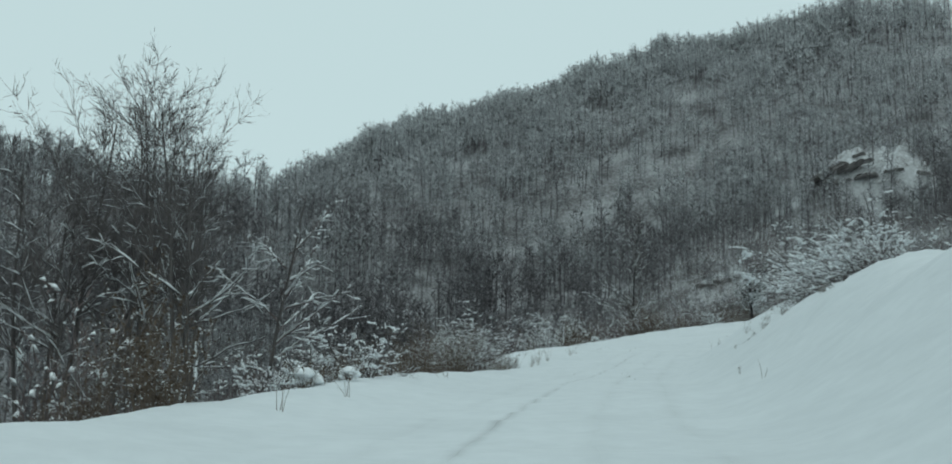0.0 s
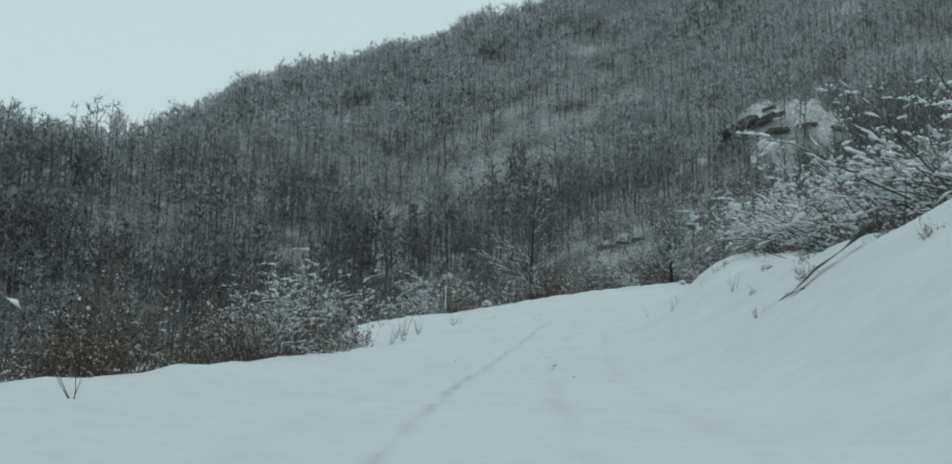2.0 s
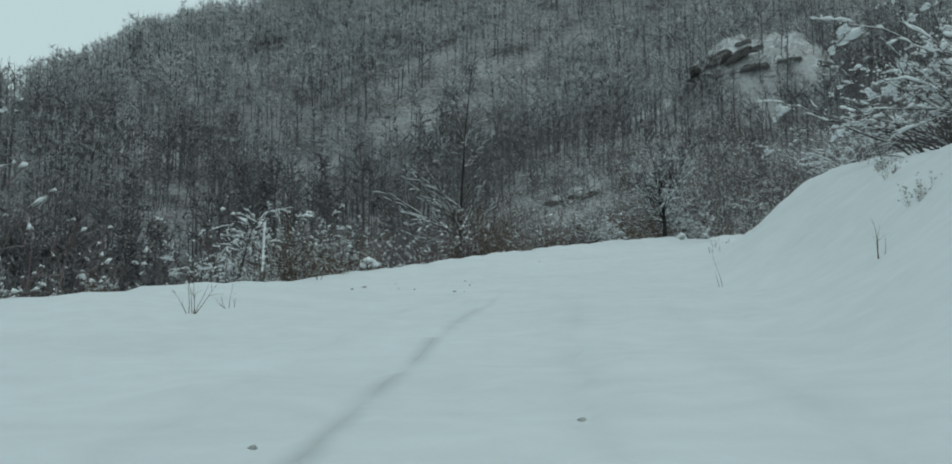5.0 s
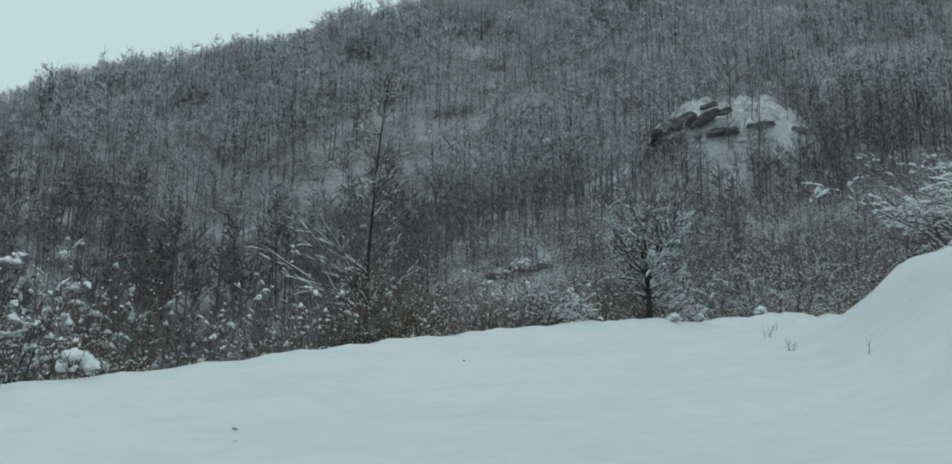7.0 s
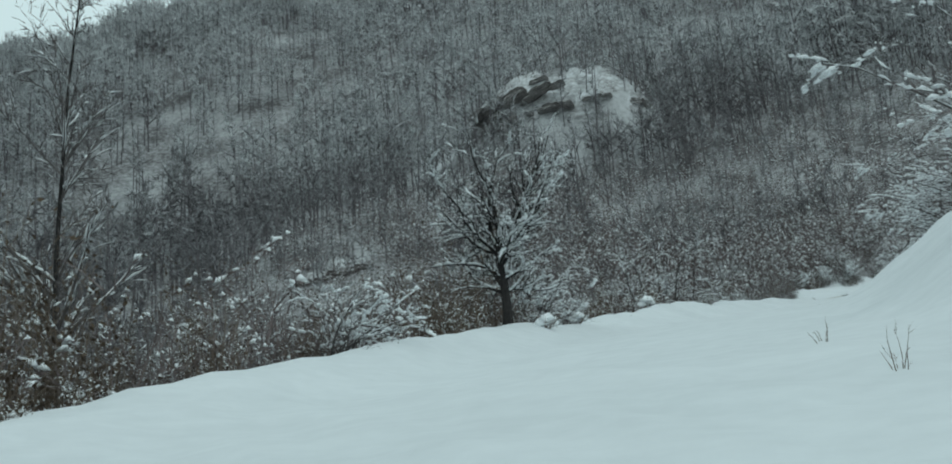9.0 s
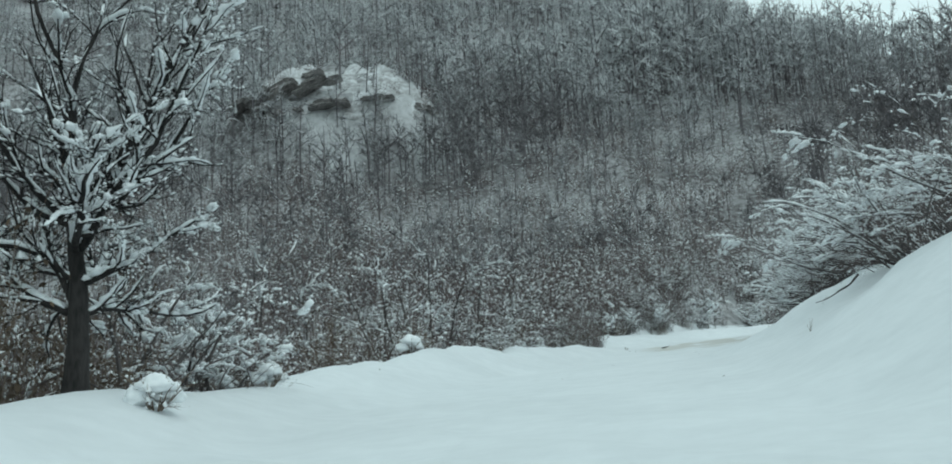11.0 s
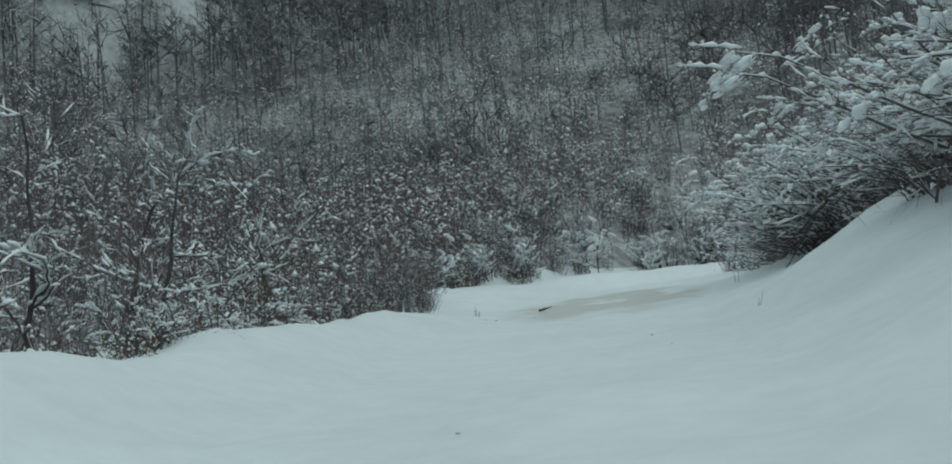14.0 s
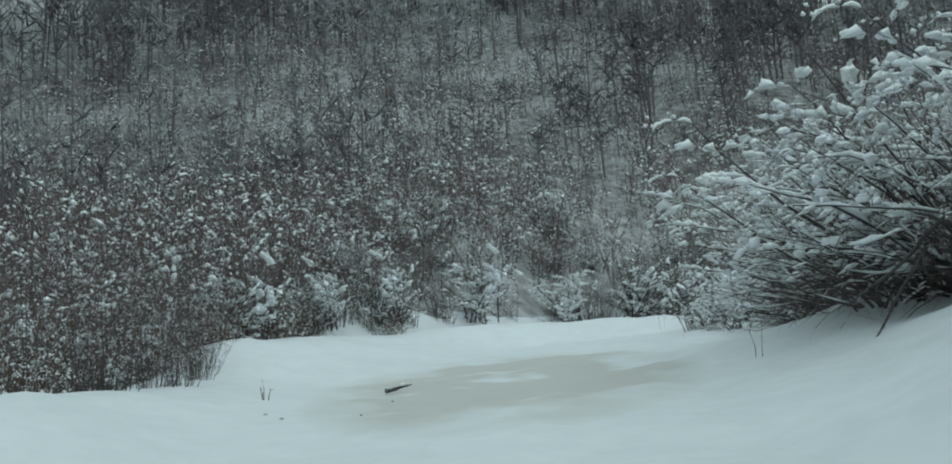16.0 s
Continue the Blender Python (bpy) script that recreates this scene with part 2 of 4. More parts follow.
def shoulder(s):
    """The snow ridge on the left verge at a station: how far out its crest lies, its height, and where it starts to rise."""
    far = np.interp(s, [50, 100, 106, 112, 118, 140, 150, 160, 180, 236, 246], [7.5, 7.3, 7.8, 9.4, 10.5, 10.2, 9.0, 8.0, 7.0, 7.0, 9.0])
    high = np.interp(s, [50, 62, 87, 95, 103, 109, 118, 127, 138, 148, 158, 165, 170, 188, 192, 197, 199.5, 205, 210, 213.6, 218.5, 221.6, 226, 231, 234, 238, 243, 247, 258, 264],
                     [0.3, 0.35, 0.35, 0.25, 0.0, -0.1, 0.36, 0.4, 0.28, 0.32, 0.42, 0.54, 0.8, 0.82, 0.62, 0.66, 0.97, 0.87, 1.08, 1.38, 0.97, 1.2, 1.0, 0.85, 0.85, 0.47, 0.33, 1.1, 1.0, 0.6])
    start = np.interp(s, [100, 150, 165, 238, 248], [3.5, 3.8, 4.2, 4.0, 2.5])
    return far, high, start


CLEARINGS = [(33, 339, 9, 5, 0.35), (84, 309, 8, 5, 0.8), (56, 252, 5, 2.5, 0.5), (-1, 353, 12, 5, 0.35), (-40, 363, 9, 7, 0.5), (104, 265, 8, 4, 0.5), (95, 269, 6, 3, 0.5), (152, 290, 12, 7, 0.3)]


def openness(x, y):
    """How free of trees the slope is: 1 in the middle of a clearing, 0 in the woods."""
    out = np.zeros_like(x)
    for cx, cy, rx, ry, most in CLEARINGS:
        q = ((x - cx) / rx) ** 2 + ((y - cy) / ry) ** 2
        out = np.maximum(out, most * np.clip(1.3 - q + 0.5 * wobble(x, y, 6, 81), 0, 1))
    return out


def ground_height(x, y):
    x, y = np.asarray(x, float), np.asarray(y, float)
    shape = x.shape
    x, y = x.ravel(), y.ravel()
    d, j = along(x, y)
    zr, s = LINE[j, 2], LINE_S[j]
    out = np.abs(d)
    base = hill_height(x, y)
    # valley floor drops away on the left; the bank rises on the right
    floor = zr - 30
    mid = np.exp(-(((s - 160) / 16) ** 2))
    t = np.clip((d - 2.6 - 1.7 * mid - 1.2 * np.exp(-(((s - 129) / 10) ** 2)) + 1.1 * np.clip((s - 203) / 10, 0, 1) - 1.8 * np.clip((s - 242) / 8, 0, 1)) / (8.0 - 1.5 * mid), 0, 1)
    rise = 3.6 + 0.7 * np.clip((100 - s) / 15, 0, 1) - 0.7 * np.clip((s - 196) / 10, 0, 1) - 0.9 * np.clip((s - 230) / 9, 0, 1) + 0.9 * np.clip((s - 95) / 20, 0, 1) * np.clip((175 - s) / 20, 0, 1) + 0.2 * mid - 0.6 * np.clip((s - 240) / 9, 0, 1)
    bank = zr + rise * (t * t * (3 - 2 * t)) + 0.12 * np.clip(d - 12, 0, 60) + (0.45 * wobble(x, y, 9, 11) + 0.14 * wobble(x, y, 2.6, 12)) * np.clip((d - 3) / 4, 0, 1)
    # the bank's top stays low where the road bends
    top = np.interp(s, [90, 100, 110, 135, 146, 156, 165, 174, 184], [9, 3.6, 3.4, 3.5, 3.7, 2.5, 2.0, 2.3, 9]) + 0.16 * np.clip(d - 9, 0, None)
    bank = zr + smin(bank - zr, top, 0.5)
    base = np.where(d > 0, smax(base, bank, 1.0), smax(base, floor, 6))
    # the ploughed snow ridge along the left verge, and the slope below it
    far, tall, start = shoulder(s)
    up = np.clip((out - start) / (far - start), 0, 1)
    past = np.sqrt(np.clip(out - far, 0, None) ** 2 + 0.25) - 0.5
    verge = tall * (1 + 0.1 * wobble(x, y, 5, 22)) * (up * up * (3 - 2 * up)) - 0.5 * np.clip(past, 0, 3) - 0.34 * np.clip(past - 3, 0, None) - 0.2 * np.clip(past - 17, 0, None)
    low = zr + np.where(d > 0, -0.34 * np.clip(out - 7.2, 0, None) - 0.2 * np.clip(out - 24, 0, None), verge)
    high = zr + np.where(d > 0, 0.9 * np.clip(out - 2.2, 0, None), np.maximum(verge, tall) + 0.9 * np.clip(out - far, 0, None))
    h = np.clip(base, low, np.maximum(low, high))
    near = np.clip(1 - out / 60, 0, 1)
    h = h + near * (0.05 * wobble(x, y, 3.1, 31) + 0.02 * wobble(x, y, 1.2, 32))
    return h.reshape(shape)


def put_mesh(name, verts, faces, mat, smooth=True):
    """One mesh from arrays; faces all triangles or all quads."""
    me = bpy.data.meshes.new(name)
    verts, faces = np.asarray(verts, np.float32), np.asarray(faces, np.int32)
    n, k = faces.shape
    me.vertices.add(len(verts))
    me.vertices.foreach_set("co", verts.ravel())
    me.loops.add(n * k)
    me.loops.foreach_set("vertex_index", faces.ravel())
    me.polygons.add(n)
    me.polygons.foreach_set("loop_start", np.arange(0, n * k, k, dtype=np.int32))
    me.polygons.foreach_set("use_smooth", np.full(n, smooth))
    me.update(calc_edges=True)
    me.materials.append(mat)
    return me


def part(name, me, parent, label=""):
    ob = new(name, me)
    ob.parent = parent
    return tagged(ob, label)


# ---- ground: one sheet to the horizon ----
def graded(lo, hi, step, far, grow=1.13):
    mid = list(np.arange(lo, hi, step))
    a, b, s = [], [], step
    x = hi
    while x < far:
        s = min(s * grow, 160)
        b.append(x)
        x += s
    x, s = lo, step
    while x > -far:
        s = min(s * grow, 160)
        x -= s
        a.append(x)
    return np.array(a[::-1] + mid + b)


gx, gy = graded(-12, 110, 0.75, 2600, 1.07), graded(-4, 212, 0.75, 2600, 1.07)
mx, my = np.meshgrid(gx, gy)
mz = ground_height(mx, my)
nx, ny = len(gx), len(gy)
ii = np.arange(nx * ny).reshape(ny, nx)
quads = np.stack([ii[:-1, :-1], ii[:-1, 1:], ii[1:, 1:], ii[1:, :-1]], -1).reshape(-1, 4)
ground = new("ground", put_mesh("ground", np.stack([mx, my, mz], -1).reshape(-1, 3), quads, SNOW))
ground.data.materials.append(FLOOR)
across, near_j = along(mx.ravel(), my.ravel())
ground.data.attributes.new("across", "FLOAT", "POINT").data.foreach_set("value", np.clip(across, -30, 30).astype(np.float32))
ground.data.attributes.new("open_ground", "FLOAT", "POINT").data.foreach_set("value", openness(mx.ravel(), my.ravel()).astype(np.float32))
mid_j = near_j.reshape(ny, nx)[:-1, :-1].ravel()
mid_d = across.reshape(ny, nx)[:-1, :-1].ravel()
ground.data.polygons.foreach_set("material_index", ((mid_d < -shoulder(LINE_S[mid_j])[0] - 1.3 + 0.6 * wobble(mx[:-1, :-1].ravel(), my[:-1, :-1].ravel(), 5, 71)) | (mid_d > 19)).astype(np.int32))
tagged(ground, "snow-covered mountain road, bank and hillsides", "ground", kind="structure")


# ---- plants: limbs as tapered prisms ----
def prisms(p0, p1, r0, r1, sides=3):
    """Vertices and quads of many tapered prisms."""
    p0, p1 = np.asarray(p0, float), np.asarray(p1, float)
    n = len(p0)
    w = p1 - p0
    w /= np.linalg.norm(w, axis=1)[:, None] + 1e-9
    ref = np.where(np.abs(w[:, 2:3]) > 0.9, [[1.0, 0, 0]], [[0, 0, 1.0]])
    u = np.cross(w, ref)
    u /= np.linalg.norm(u, axis=1)[:, None] + 1e-9
    v = np.cross(w, u)
    ang = 2 * np.pi * np.arange(sides) / sides
    ring = u[:, None] * np.cos(ang)[None, :, None] + v[:, None] * np.sin(ang)[None, :, None]
    a = p0[:, None] + ring * np.asarray(r0)[:, None, None]
    b = p1[:, None] + ring * np.asarray(r1)[:, None, None]
    verts = np.concatenate([a, b], 1).reshape(-1, 3)
    k = np.arange(sides)
    q = np.stack([k, (k + 1) % sides, (k + 1) % sides + sides, k + sides], -1)
    faces = (np.arange(n)[:, None, None] * 2 * sides + q[None]).reshape(-1, 4)
    return verts, faces


def join(pieces):
    verts, faces, n = [], [], 0
    for v, f in pieces:
        verts.append(v)
        faces.append(np.asarray(f) + n)
        n += len(v)
    return np.concatenate(verts), np.concatenate(faces)


def unit(v):
    return v / (np.linalg.norm(v, axis=-1, keepdims=True) + 1e-9)



# ---- far woods ----
def ribbons(p0, p1, a, b, r):
    """Flat tapered strips."""
    side = unit(np.cross(p1 - p0, r.normal(0, 1, p0.shape)))
    a, b = np.reshape(a, (-1, 1)), np.reshape(b, (-1, 1))
    v = np.stack([p0 - side * a, p0 + side * a, p1 + side * b, p1 - side * b], 1).reshape(-1, 3)
    return v, np.arange(len(v)).reshape(-1, 4)


def wood_template(r, twigs):
    """A bare forest tree one unit high: stem and limbs, and flat fine twigs."""
    zs = np.array([0, 0.55, 1.0])
    bend = np.cumsum(r.normal(0, 0.018, (3, 2)), 0) + np.outer(zs, r.normal(0, 0.06, 2))
    stem = np.column_stack([bend - bend[0], zs])
    rad = np.array([0.011, 0.0075, 0.0015])
    p0, p1, t0, t1 = [], [], [], []
    limbs = 9
    for k in range(limbs):
        f = r.uniform(0.2, 0.9) ** 0.8
        b = np.array([np.interp(f, zs, stem[:, i]) for i in range(3)])
        a = r.uniform(0, 6.28)
        tip = b + r.uniform(0.16, 0.32) * (1.25 - f) * np.array([np.cos(a), np.sin(a), r.uniform(0.5, 1.1)])
        p0.append(b), p1.append(tip)
        for q in range(twigs // limbs):
            c = b + (tip - b) * r.uniform(0.2, 1.0)
            t0.append(c)
            t1.append(c + r.uniform(0.06, 0.17) * unit(r.normal(0, 1, 3) * [1, 1, 0.8] + [0, 0, 0.55]))
    p0, p1, t0, t1 = (np.array(v) for v in (p0, p1, t0, t1))
    side = unit(np.cross(t1 - t0, r.normal(0, 1, t0.shape))) * 0.0072
    tv = np.stack([t0 - side, t0 + side, t1], 1).reshape(-1, 3)
    wood = join([prisms(stem[:-1], stem[1:], rad[:-1], rad[1:], 3), ribbons(p0, p1, np.full(limbs, 0.006), np.full(limbs, 0.002), r)])
    return wood, (tv, np.arange(len(tv)).reshape(-1, 3))


def scatter(template_list, xs, ys, seed, size, sink=0.3):
    """Copies of templates' arrays at places on the ground, joined."""
    r = np.random.RandomState(seed)
    zs = ground_height(xs, ys) - sink
    pick, turn = r.randint(0, len(template_list), len(xs)), r.uniform(0, 6.28, len(xs))
    out = []
    for t, (v, f) in enumerate(template_list):
        k = np.where(pick == t)[0]
        if not len(k):
            continue
        c, s = np.cos(turn[k])[:, None], np.sin(turn[k])[:, None]
        x = (v[None, :, 0] * c - v[None, :, 1] * s) * size[k, None] + xs[k, None]
        y = (v[None, :, 0] * s + v[None, :, 1] * c) * size[k, None] + ys[k, None]
        z = v[None, :, 2] * size[k, None] + zs[k, None]
        vv = np.stack([x, y, z], -1).reshape(-1, 3)
        ff = (f[None] + (np.arange(len(k)) * len(v))[:, None, None]).reshape(-1, f.shape[1])
        out.append((vv, ff))
    return join(out)


def stuff(name, arrays, mat, label, category, smooth=False):
    return tagged(new(name, put_mesh(name, *arrays, mat, smooth)), label, category, kind="stuff")


rw = np.random.RandomState(5)
templates = [wood_template(rw, 72) for _ in range(10)]
cx, cy = np.r_[rw.uniform(-200, 265, 19500), rw.uniform(-150, 215, 5200), rw.uniform(-75, 14, 1900), rw.uniform(140, 262, 1100), rw.uniform(95, 113, 130)], np.r_[rw.uniform(150, 490, 19500), rw.uniform(405, 468, 5200), rw.uniform(116, 240, 1900), rw.uniform(190, 345, 1100), rw.uniform(259, 276, 130)]
cd, cj = along(cx, cy)
dens = np.clip(0.62 + 0.8 * wobble(cx, cy, 34, 40), 0.55, 1) + 0.3 * np.clip((cy - 400) / 30, 0, 1)
keep = (rw.uniform(0, 1, len(cx)) < dens) & (np.abs(cd) > 22) & ((hill_height(cx, cy) > -6) | (cx < 15))
keep &= (cx > -62 - 0.42 * (cy - 100)) & (cx < 120 + 3.0 * (cy - 176)) & (cy > 205 - 1.1 * np.clip(40 - cx, 0, 80))
ku, kv = (0.72 * (cx - 98) - 0.69 * (cy - 273.5)) / 17, (0.69 * (cx - 98) + 0.72 * (cy - 273.5)) / 7
keep &= ~((ku**2 + kv**2 < 0.8) & (rw.uniform(0, 1, len(cx)) < 0.85 - 0.7 * np.clip(ku + 0.1, 0, 1)))
keep &= rw.uniform(0, 1, len(cx)) > 0.85 * openness(cx, cy)
cx, cy = cx[keep], cy[keep]
high = (6.0 + 12.5 * rw.beta(1.7, 1.8, len(cx))) * np.clip((np.hypot(cx - 80, cy - 190) - 10) / 90, 0.45, 1) * np.clip((cy - 60) / 150, 0.45, 1) * (0.95 + 0.3 * wobble(cx, cy, 28, 46)) * (1 - 0.25 * np.clip((cy - 405) / 30, 0, 1)) * (1 - 0.4 * np.clip((cx - 165) / 30, 0, 1) * np.clip((330 - cy) / 40, 0, 1))
stuff("far_woods", scatter([t[0] for t in templates], cx, cy, 8, high), HAZED_FAR_BARK, "bare dark grey winter trees covering the far slope", "woods")
stuff("far_woods_twigs", scatter([t[1] for t in templates], cx, cy, 8, high), FROST_HAZE, "fine grey frosted twigs of the bare woods", "twigs")

# ---- snow lumps ----
g5 = (1 + 5**0.5) / 2
ICO_V = unit(np.array([(-1, g5, 0), (1, g5, 0), (-1, -g5, 0), (1, -g5, 0), (0, -1, g5), (0, 1, g5), (0, -1, -g5), (0, 1, -g5), (g5, 0, -1), (g5, 0, 1), (-g5, 0, -1), (-g5, 0, 1)]))
ICO_F = np.array([(0, 11, 5), (0, 5, 1), (0, 1, 7), (0, 7, 10), (0, 10, 11), (1, 5, 9), (5, 11, 4), (11, 10, 2), (10, 7, 6), (7, 1, 8),
                  (3, 9, 4), (3, 4, 2), (3, 2, 6), (3, 6, 8), (3, 8, 9), (4, 9, 5), (2, 4, 11), (6, 2, 10), (8, 6, 7), (9, 8, 1)])
OCT_V = np.array([(1, 0, 0), (-1, 0, 0), (0, 1, 0), (0, -1, 0), (0, 0, 1), (0, 0, -1)], float)
OCT_F = np.array([(0, 2, 4), (2, 1, 4), (1, 3, 4), (3, 0, 4), (2, 0, 5), (1, 2, 5), (3, 1, 5), (0, 3, 5)])
CAP_V = np.array([(1, 0.15, -0.3), (-0.6, 0.9, -0.3), (-0.6, -0.9, -0.3), (0, 0, 1)], float)
CAP_F = np.array([(0, 1, 3), (1, 2, 3), (2, 0, 3), (0, 2, 1)])


def lumps(r, at, axis, length, width, height, coarse=False):
    """Uneven lumps of snow, each long along its axis and flat beneath."""
    v, f = (CAP_V, CAP_F) if coarse == 2 else (OCT_V, OCT_F) if coarse else (ICO_V, ICO_F)
    at, axis = np.asarray(at, float), unit(np.asarray(axis, float))
    n = len(at)
    side = unit(np.cross(axis, [0, 0, 1.0]) + 1e-4)
    up = np.cross(side, axis)
    up *= np.sign(up[:, 2:3] + 1e-6)
    loc = v[None] * r.uniform(0.7, 1.3, (n, len(v), 1))
    z = np.where(loc[..., 2:3] < 0, loc[..., 2:3] * 0.45, loc[..., 2:3])
    p = at[:, None] + loc[..., 0:1] * axis[:, None] * np.asarray(length)[:, None, None] + loc[..., 1:2] * side[:, None] * np.asarray(width)[:, None, None]
    p = p + z * up[:, None] * np.asarray(height)[:, None, None]
    return p.reshape(-1, 3), (f[None] + (np.arange(n) * len(v))[:, None, None]).reshape(-1, 3)


# ---- growing limbs ----
def tube(line, sides):
    """One smooth tapering tube along a line of points and radii, closed at both ends by its taper."""
    p, rad = np.array([c[0] for c in line]), np.array([c[1] for c in line])
    w = unit(np.gradient(p, axis=0))
    u = unit(np.cross(w, [0.3, 0.9, 0.1]))
    v = np.cross(w, u)
    ang = 2 * np.pi * np.arange(sides) / sides
    ring = p[:, None] + rad[:, None, None] * (u[:, None] * np.cos(ang)[None, :, None] + v[:, None] * np.sin(ang)[None, :, None])
    n, k = len(p), np.arange(sides)
    q = np.stack([k, (k + 1) % sides, (k + 1) % sides + sides, k + sides], -1)
    return ring.reshape(-1, 3), (np.arange(n - 1)[:, None, None] * sides + q[None]).reshape(-1, 4)


class Growth:
    """Collects the limbs of one plant by level, and the snow on them."""

    def __init__(self, seed):
        self.r = np.random.RandomState(seed)
        self.seg = {}
        self.snow = []
        self.drape = []
        self.leaf = []
        self.chain = {}

    def limb(self, p, w, length, rad, level, spec):
        r, sp = self.r, spec[level]
        n = sp["steps"]
        line, deep = [(np.array(p, float), rad)], [0.0]
        p, w = np.array(p, float), unit(np.array(w, float))
        for k in range(n):
            w = unit(w + r.normal(0, sp["wander"], 3) + np.array([0, 0, sp["lift"]]) + np.asarray(sp.get("pull", (0, 0, 0))))
            q = p + w * length / n
            a, b = rad * (1 - 0.8 * k / n), rad * (1 - 0.8 * (k + 1) / n)
            self.seg.setdefault(min(level, 2), []).append((p, q, a, b))
            line.append((q, b))
            flat = 1 - abs(w[2])
            lies = r.uniform() < sp["snow"] * 1.25 * (0.04 + flat**1.2) * min(1.0, 0.1 + max(q[2], 0) / sp.get("canopy", 0.01))
            deep.append(sp["cake"] * r.uniform(0.5, 1.3) * (0.22 + 0.78 * min(1, flat / 0.5)) * (1 - 0.35 * k / n) if lies else 0.0)
            if lies and r.uniform() < sp.get("clump", 0.0) * flat:
                th = sp["cake"] * (0.8 + 1.1 * r.uniform() ** 2)
                for _ in range(2):
                    u = th * r.uniform(0.45, 0.85)
                    self.snow.append((q + w * r.normal(0, th * 0.9) + r.normal(0, th * 0.45, 3) * [1, 1, 0.4] + [0, 0, b + u * 0.2], w, u * r.uniform(1.1, 1.9), u * r.uniform(0.9, 1.4), u * 0.8))
            if level + 1 < len(spec) and (k + 1) / n > sp["bare"]:
                for _ in range(r.poisson(sp["kids"])):
                    side = unit(np.cross(w, r.normal(0, 1, 3)))
                    way = unit((w * np.cos(sp["angle"]) + side * np.sin(sp["angle"])) * [1, 1, sp.get("plane", 1.0)])
                    self.limb(p + (q - p) * r.uniform(0, 1), way, length * sp["ratio"] * r.uniform(0.6, 1.25) * (1.15 - 0.5 * (k + 1) / n), max(b * 0.6, sp.get("least", 0.004)), level + 1, spec)
            if "leaf" in sp and r.uniform() < sp["leaf"]:
                self.leaf.append((q, unit(r.normal(0, 1, 3)), unit(r.normal(0, 1, 3))))
            p = q
        self.chain.setdefault(min(level, 2), []).append(line)
        if max(deep) > 0:
            self.drape.append((level, line, deep))

    def mesh(self, levels, mat, name, sides=4):
        rows = [x for lv in levels for x in self.seg.get(lv, [])]
        if not rows:
            return None
        if sides >= 4:
            return put_mesh(name, *join([tube(c, sides) for lv in levels for c in self.chain[lv]]), mat, True)
        p0, p1, a, b = (np.array(c) for c in zip(*rows))
        if sides == 2:
            side = unit(np.cross(p1 - p0, self.r.normal(0, 1, p0.shape)))
            v = np.stack([p0 - side * a[:, None], p0 + side * a[:, None], p1 + side * b[:, None], p1 - side * b[:, None]], 1).reshape(-1, 3)
            return put_mesh(name, v, np.arange(len(v)).reshape(-1, 4), mat, False)
        return put_mesh(name, *prisms(p0, p1, a, b, sides), mat, True)

    def snow_rolls(self, top, sides=4):
        """Uneven broken rolls of snow along the limbs above a level, and small flecks on the finer ones."""
        out, flecks = [], []
        for lv, line, deep in self.drape:
            if lv >= top:
                for k in range(1, len(deep)):
                    if deep[k] > 0:
                        a, b = line[k - 1][0], line[k][0]
                        flecks.append(((a + b) / 2 + [0, 0, deep[k] * 0.3], b - a, min(np.linalg.norm(b - a) * 0.24, deep[k] * 2.0), deep[k] * 0.95, deep[k] * 0.85))
                continue
            p, rad, th = np.array([c[0] for c in line]), np.array([c[1] for c in line]), np.array(deep)
            k, i = np.arange(0, len(p) - 0.99, 0.5), np.arange(len(p))
            p, rad, th = np.column_stack([np.interp(k, i, p[:, c]) for c in range(3)]), np.interp(k, i, rad), np.interp(k, i, th)
            th = th * self.r.uniform(0.35, 1.5, len(th)) * (self.r.uniform(0, 1, len(th)) < 0.86)
            th[-1] *= 0.4
            w = unit(np.gradient(p, axis=0))
            side = unit(np.cross(w, [0, 0, 1.0]) + 1e-4)
            up = np.cross(side, w)
            ang = 2 * np.pi * (np.arange(sides) + 0.25) / sides
            cs, sn = np.cos(ang), np.where(np.sin(ang) < 0, 0.45, 1.0) * np.sin(ang)
            wide, tall = np.where(th > 0, th + rad, 0), th * 0.85
            mid = p + up * (rad * 0.5 + th * 0.35)[:, None] * (th > 0)[:, None]
            ring = mid[:, None] + side[:, None] * (wide[:, None] * cs)[..., None] + up[:, None] * (tall[:, None] * sn)[..., None]
            q = np.arange(sides)
            q = np.stack([q, (q + 1) % sides, (q + 1) % sides + sides, q + sides], -1)
            on = np.where((th[:-1] > 0) | (th[1:] > 0))[0]
            f = (on[:, None, None] * sides + q[None]).reshape(-1, 4)
            out.append((ring.reshape(-1, 3), np.concatenate([f[:, [0, 1, 2]], f[:, [0, 2, 3]]])))
        if flecks:
            at, ax, ln, wd, ht = (np.array(c) for c in zip(*flecks))
            out.append(lumps(self.r, at, ax, ln, wd, ht, 1))
        return out

    def snow_mesh(self, name, coarse=False, top=2):
        out = self.snow_rolls(top)
        if self.snow:
            at, ax, ln, wd, ht = (np.array(c) for c in zip(*self.snow))
            out.append(lumps(self.r, at, ax, ln, wd, ht, coarse and len(at) > 900))
        return put_mesh(name, *join(out), SNOW_CLUMP, True)

    def leaf_mesh(self, name, size, mat):
        at, a, b = (np.array(c) for c in zip(*self.leaf))
        b = unit(np.cross(a, b))
        s = size * self.r.uniform(0.6, 1.3, (len(at), 1))
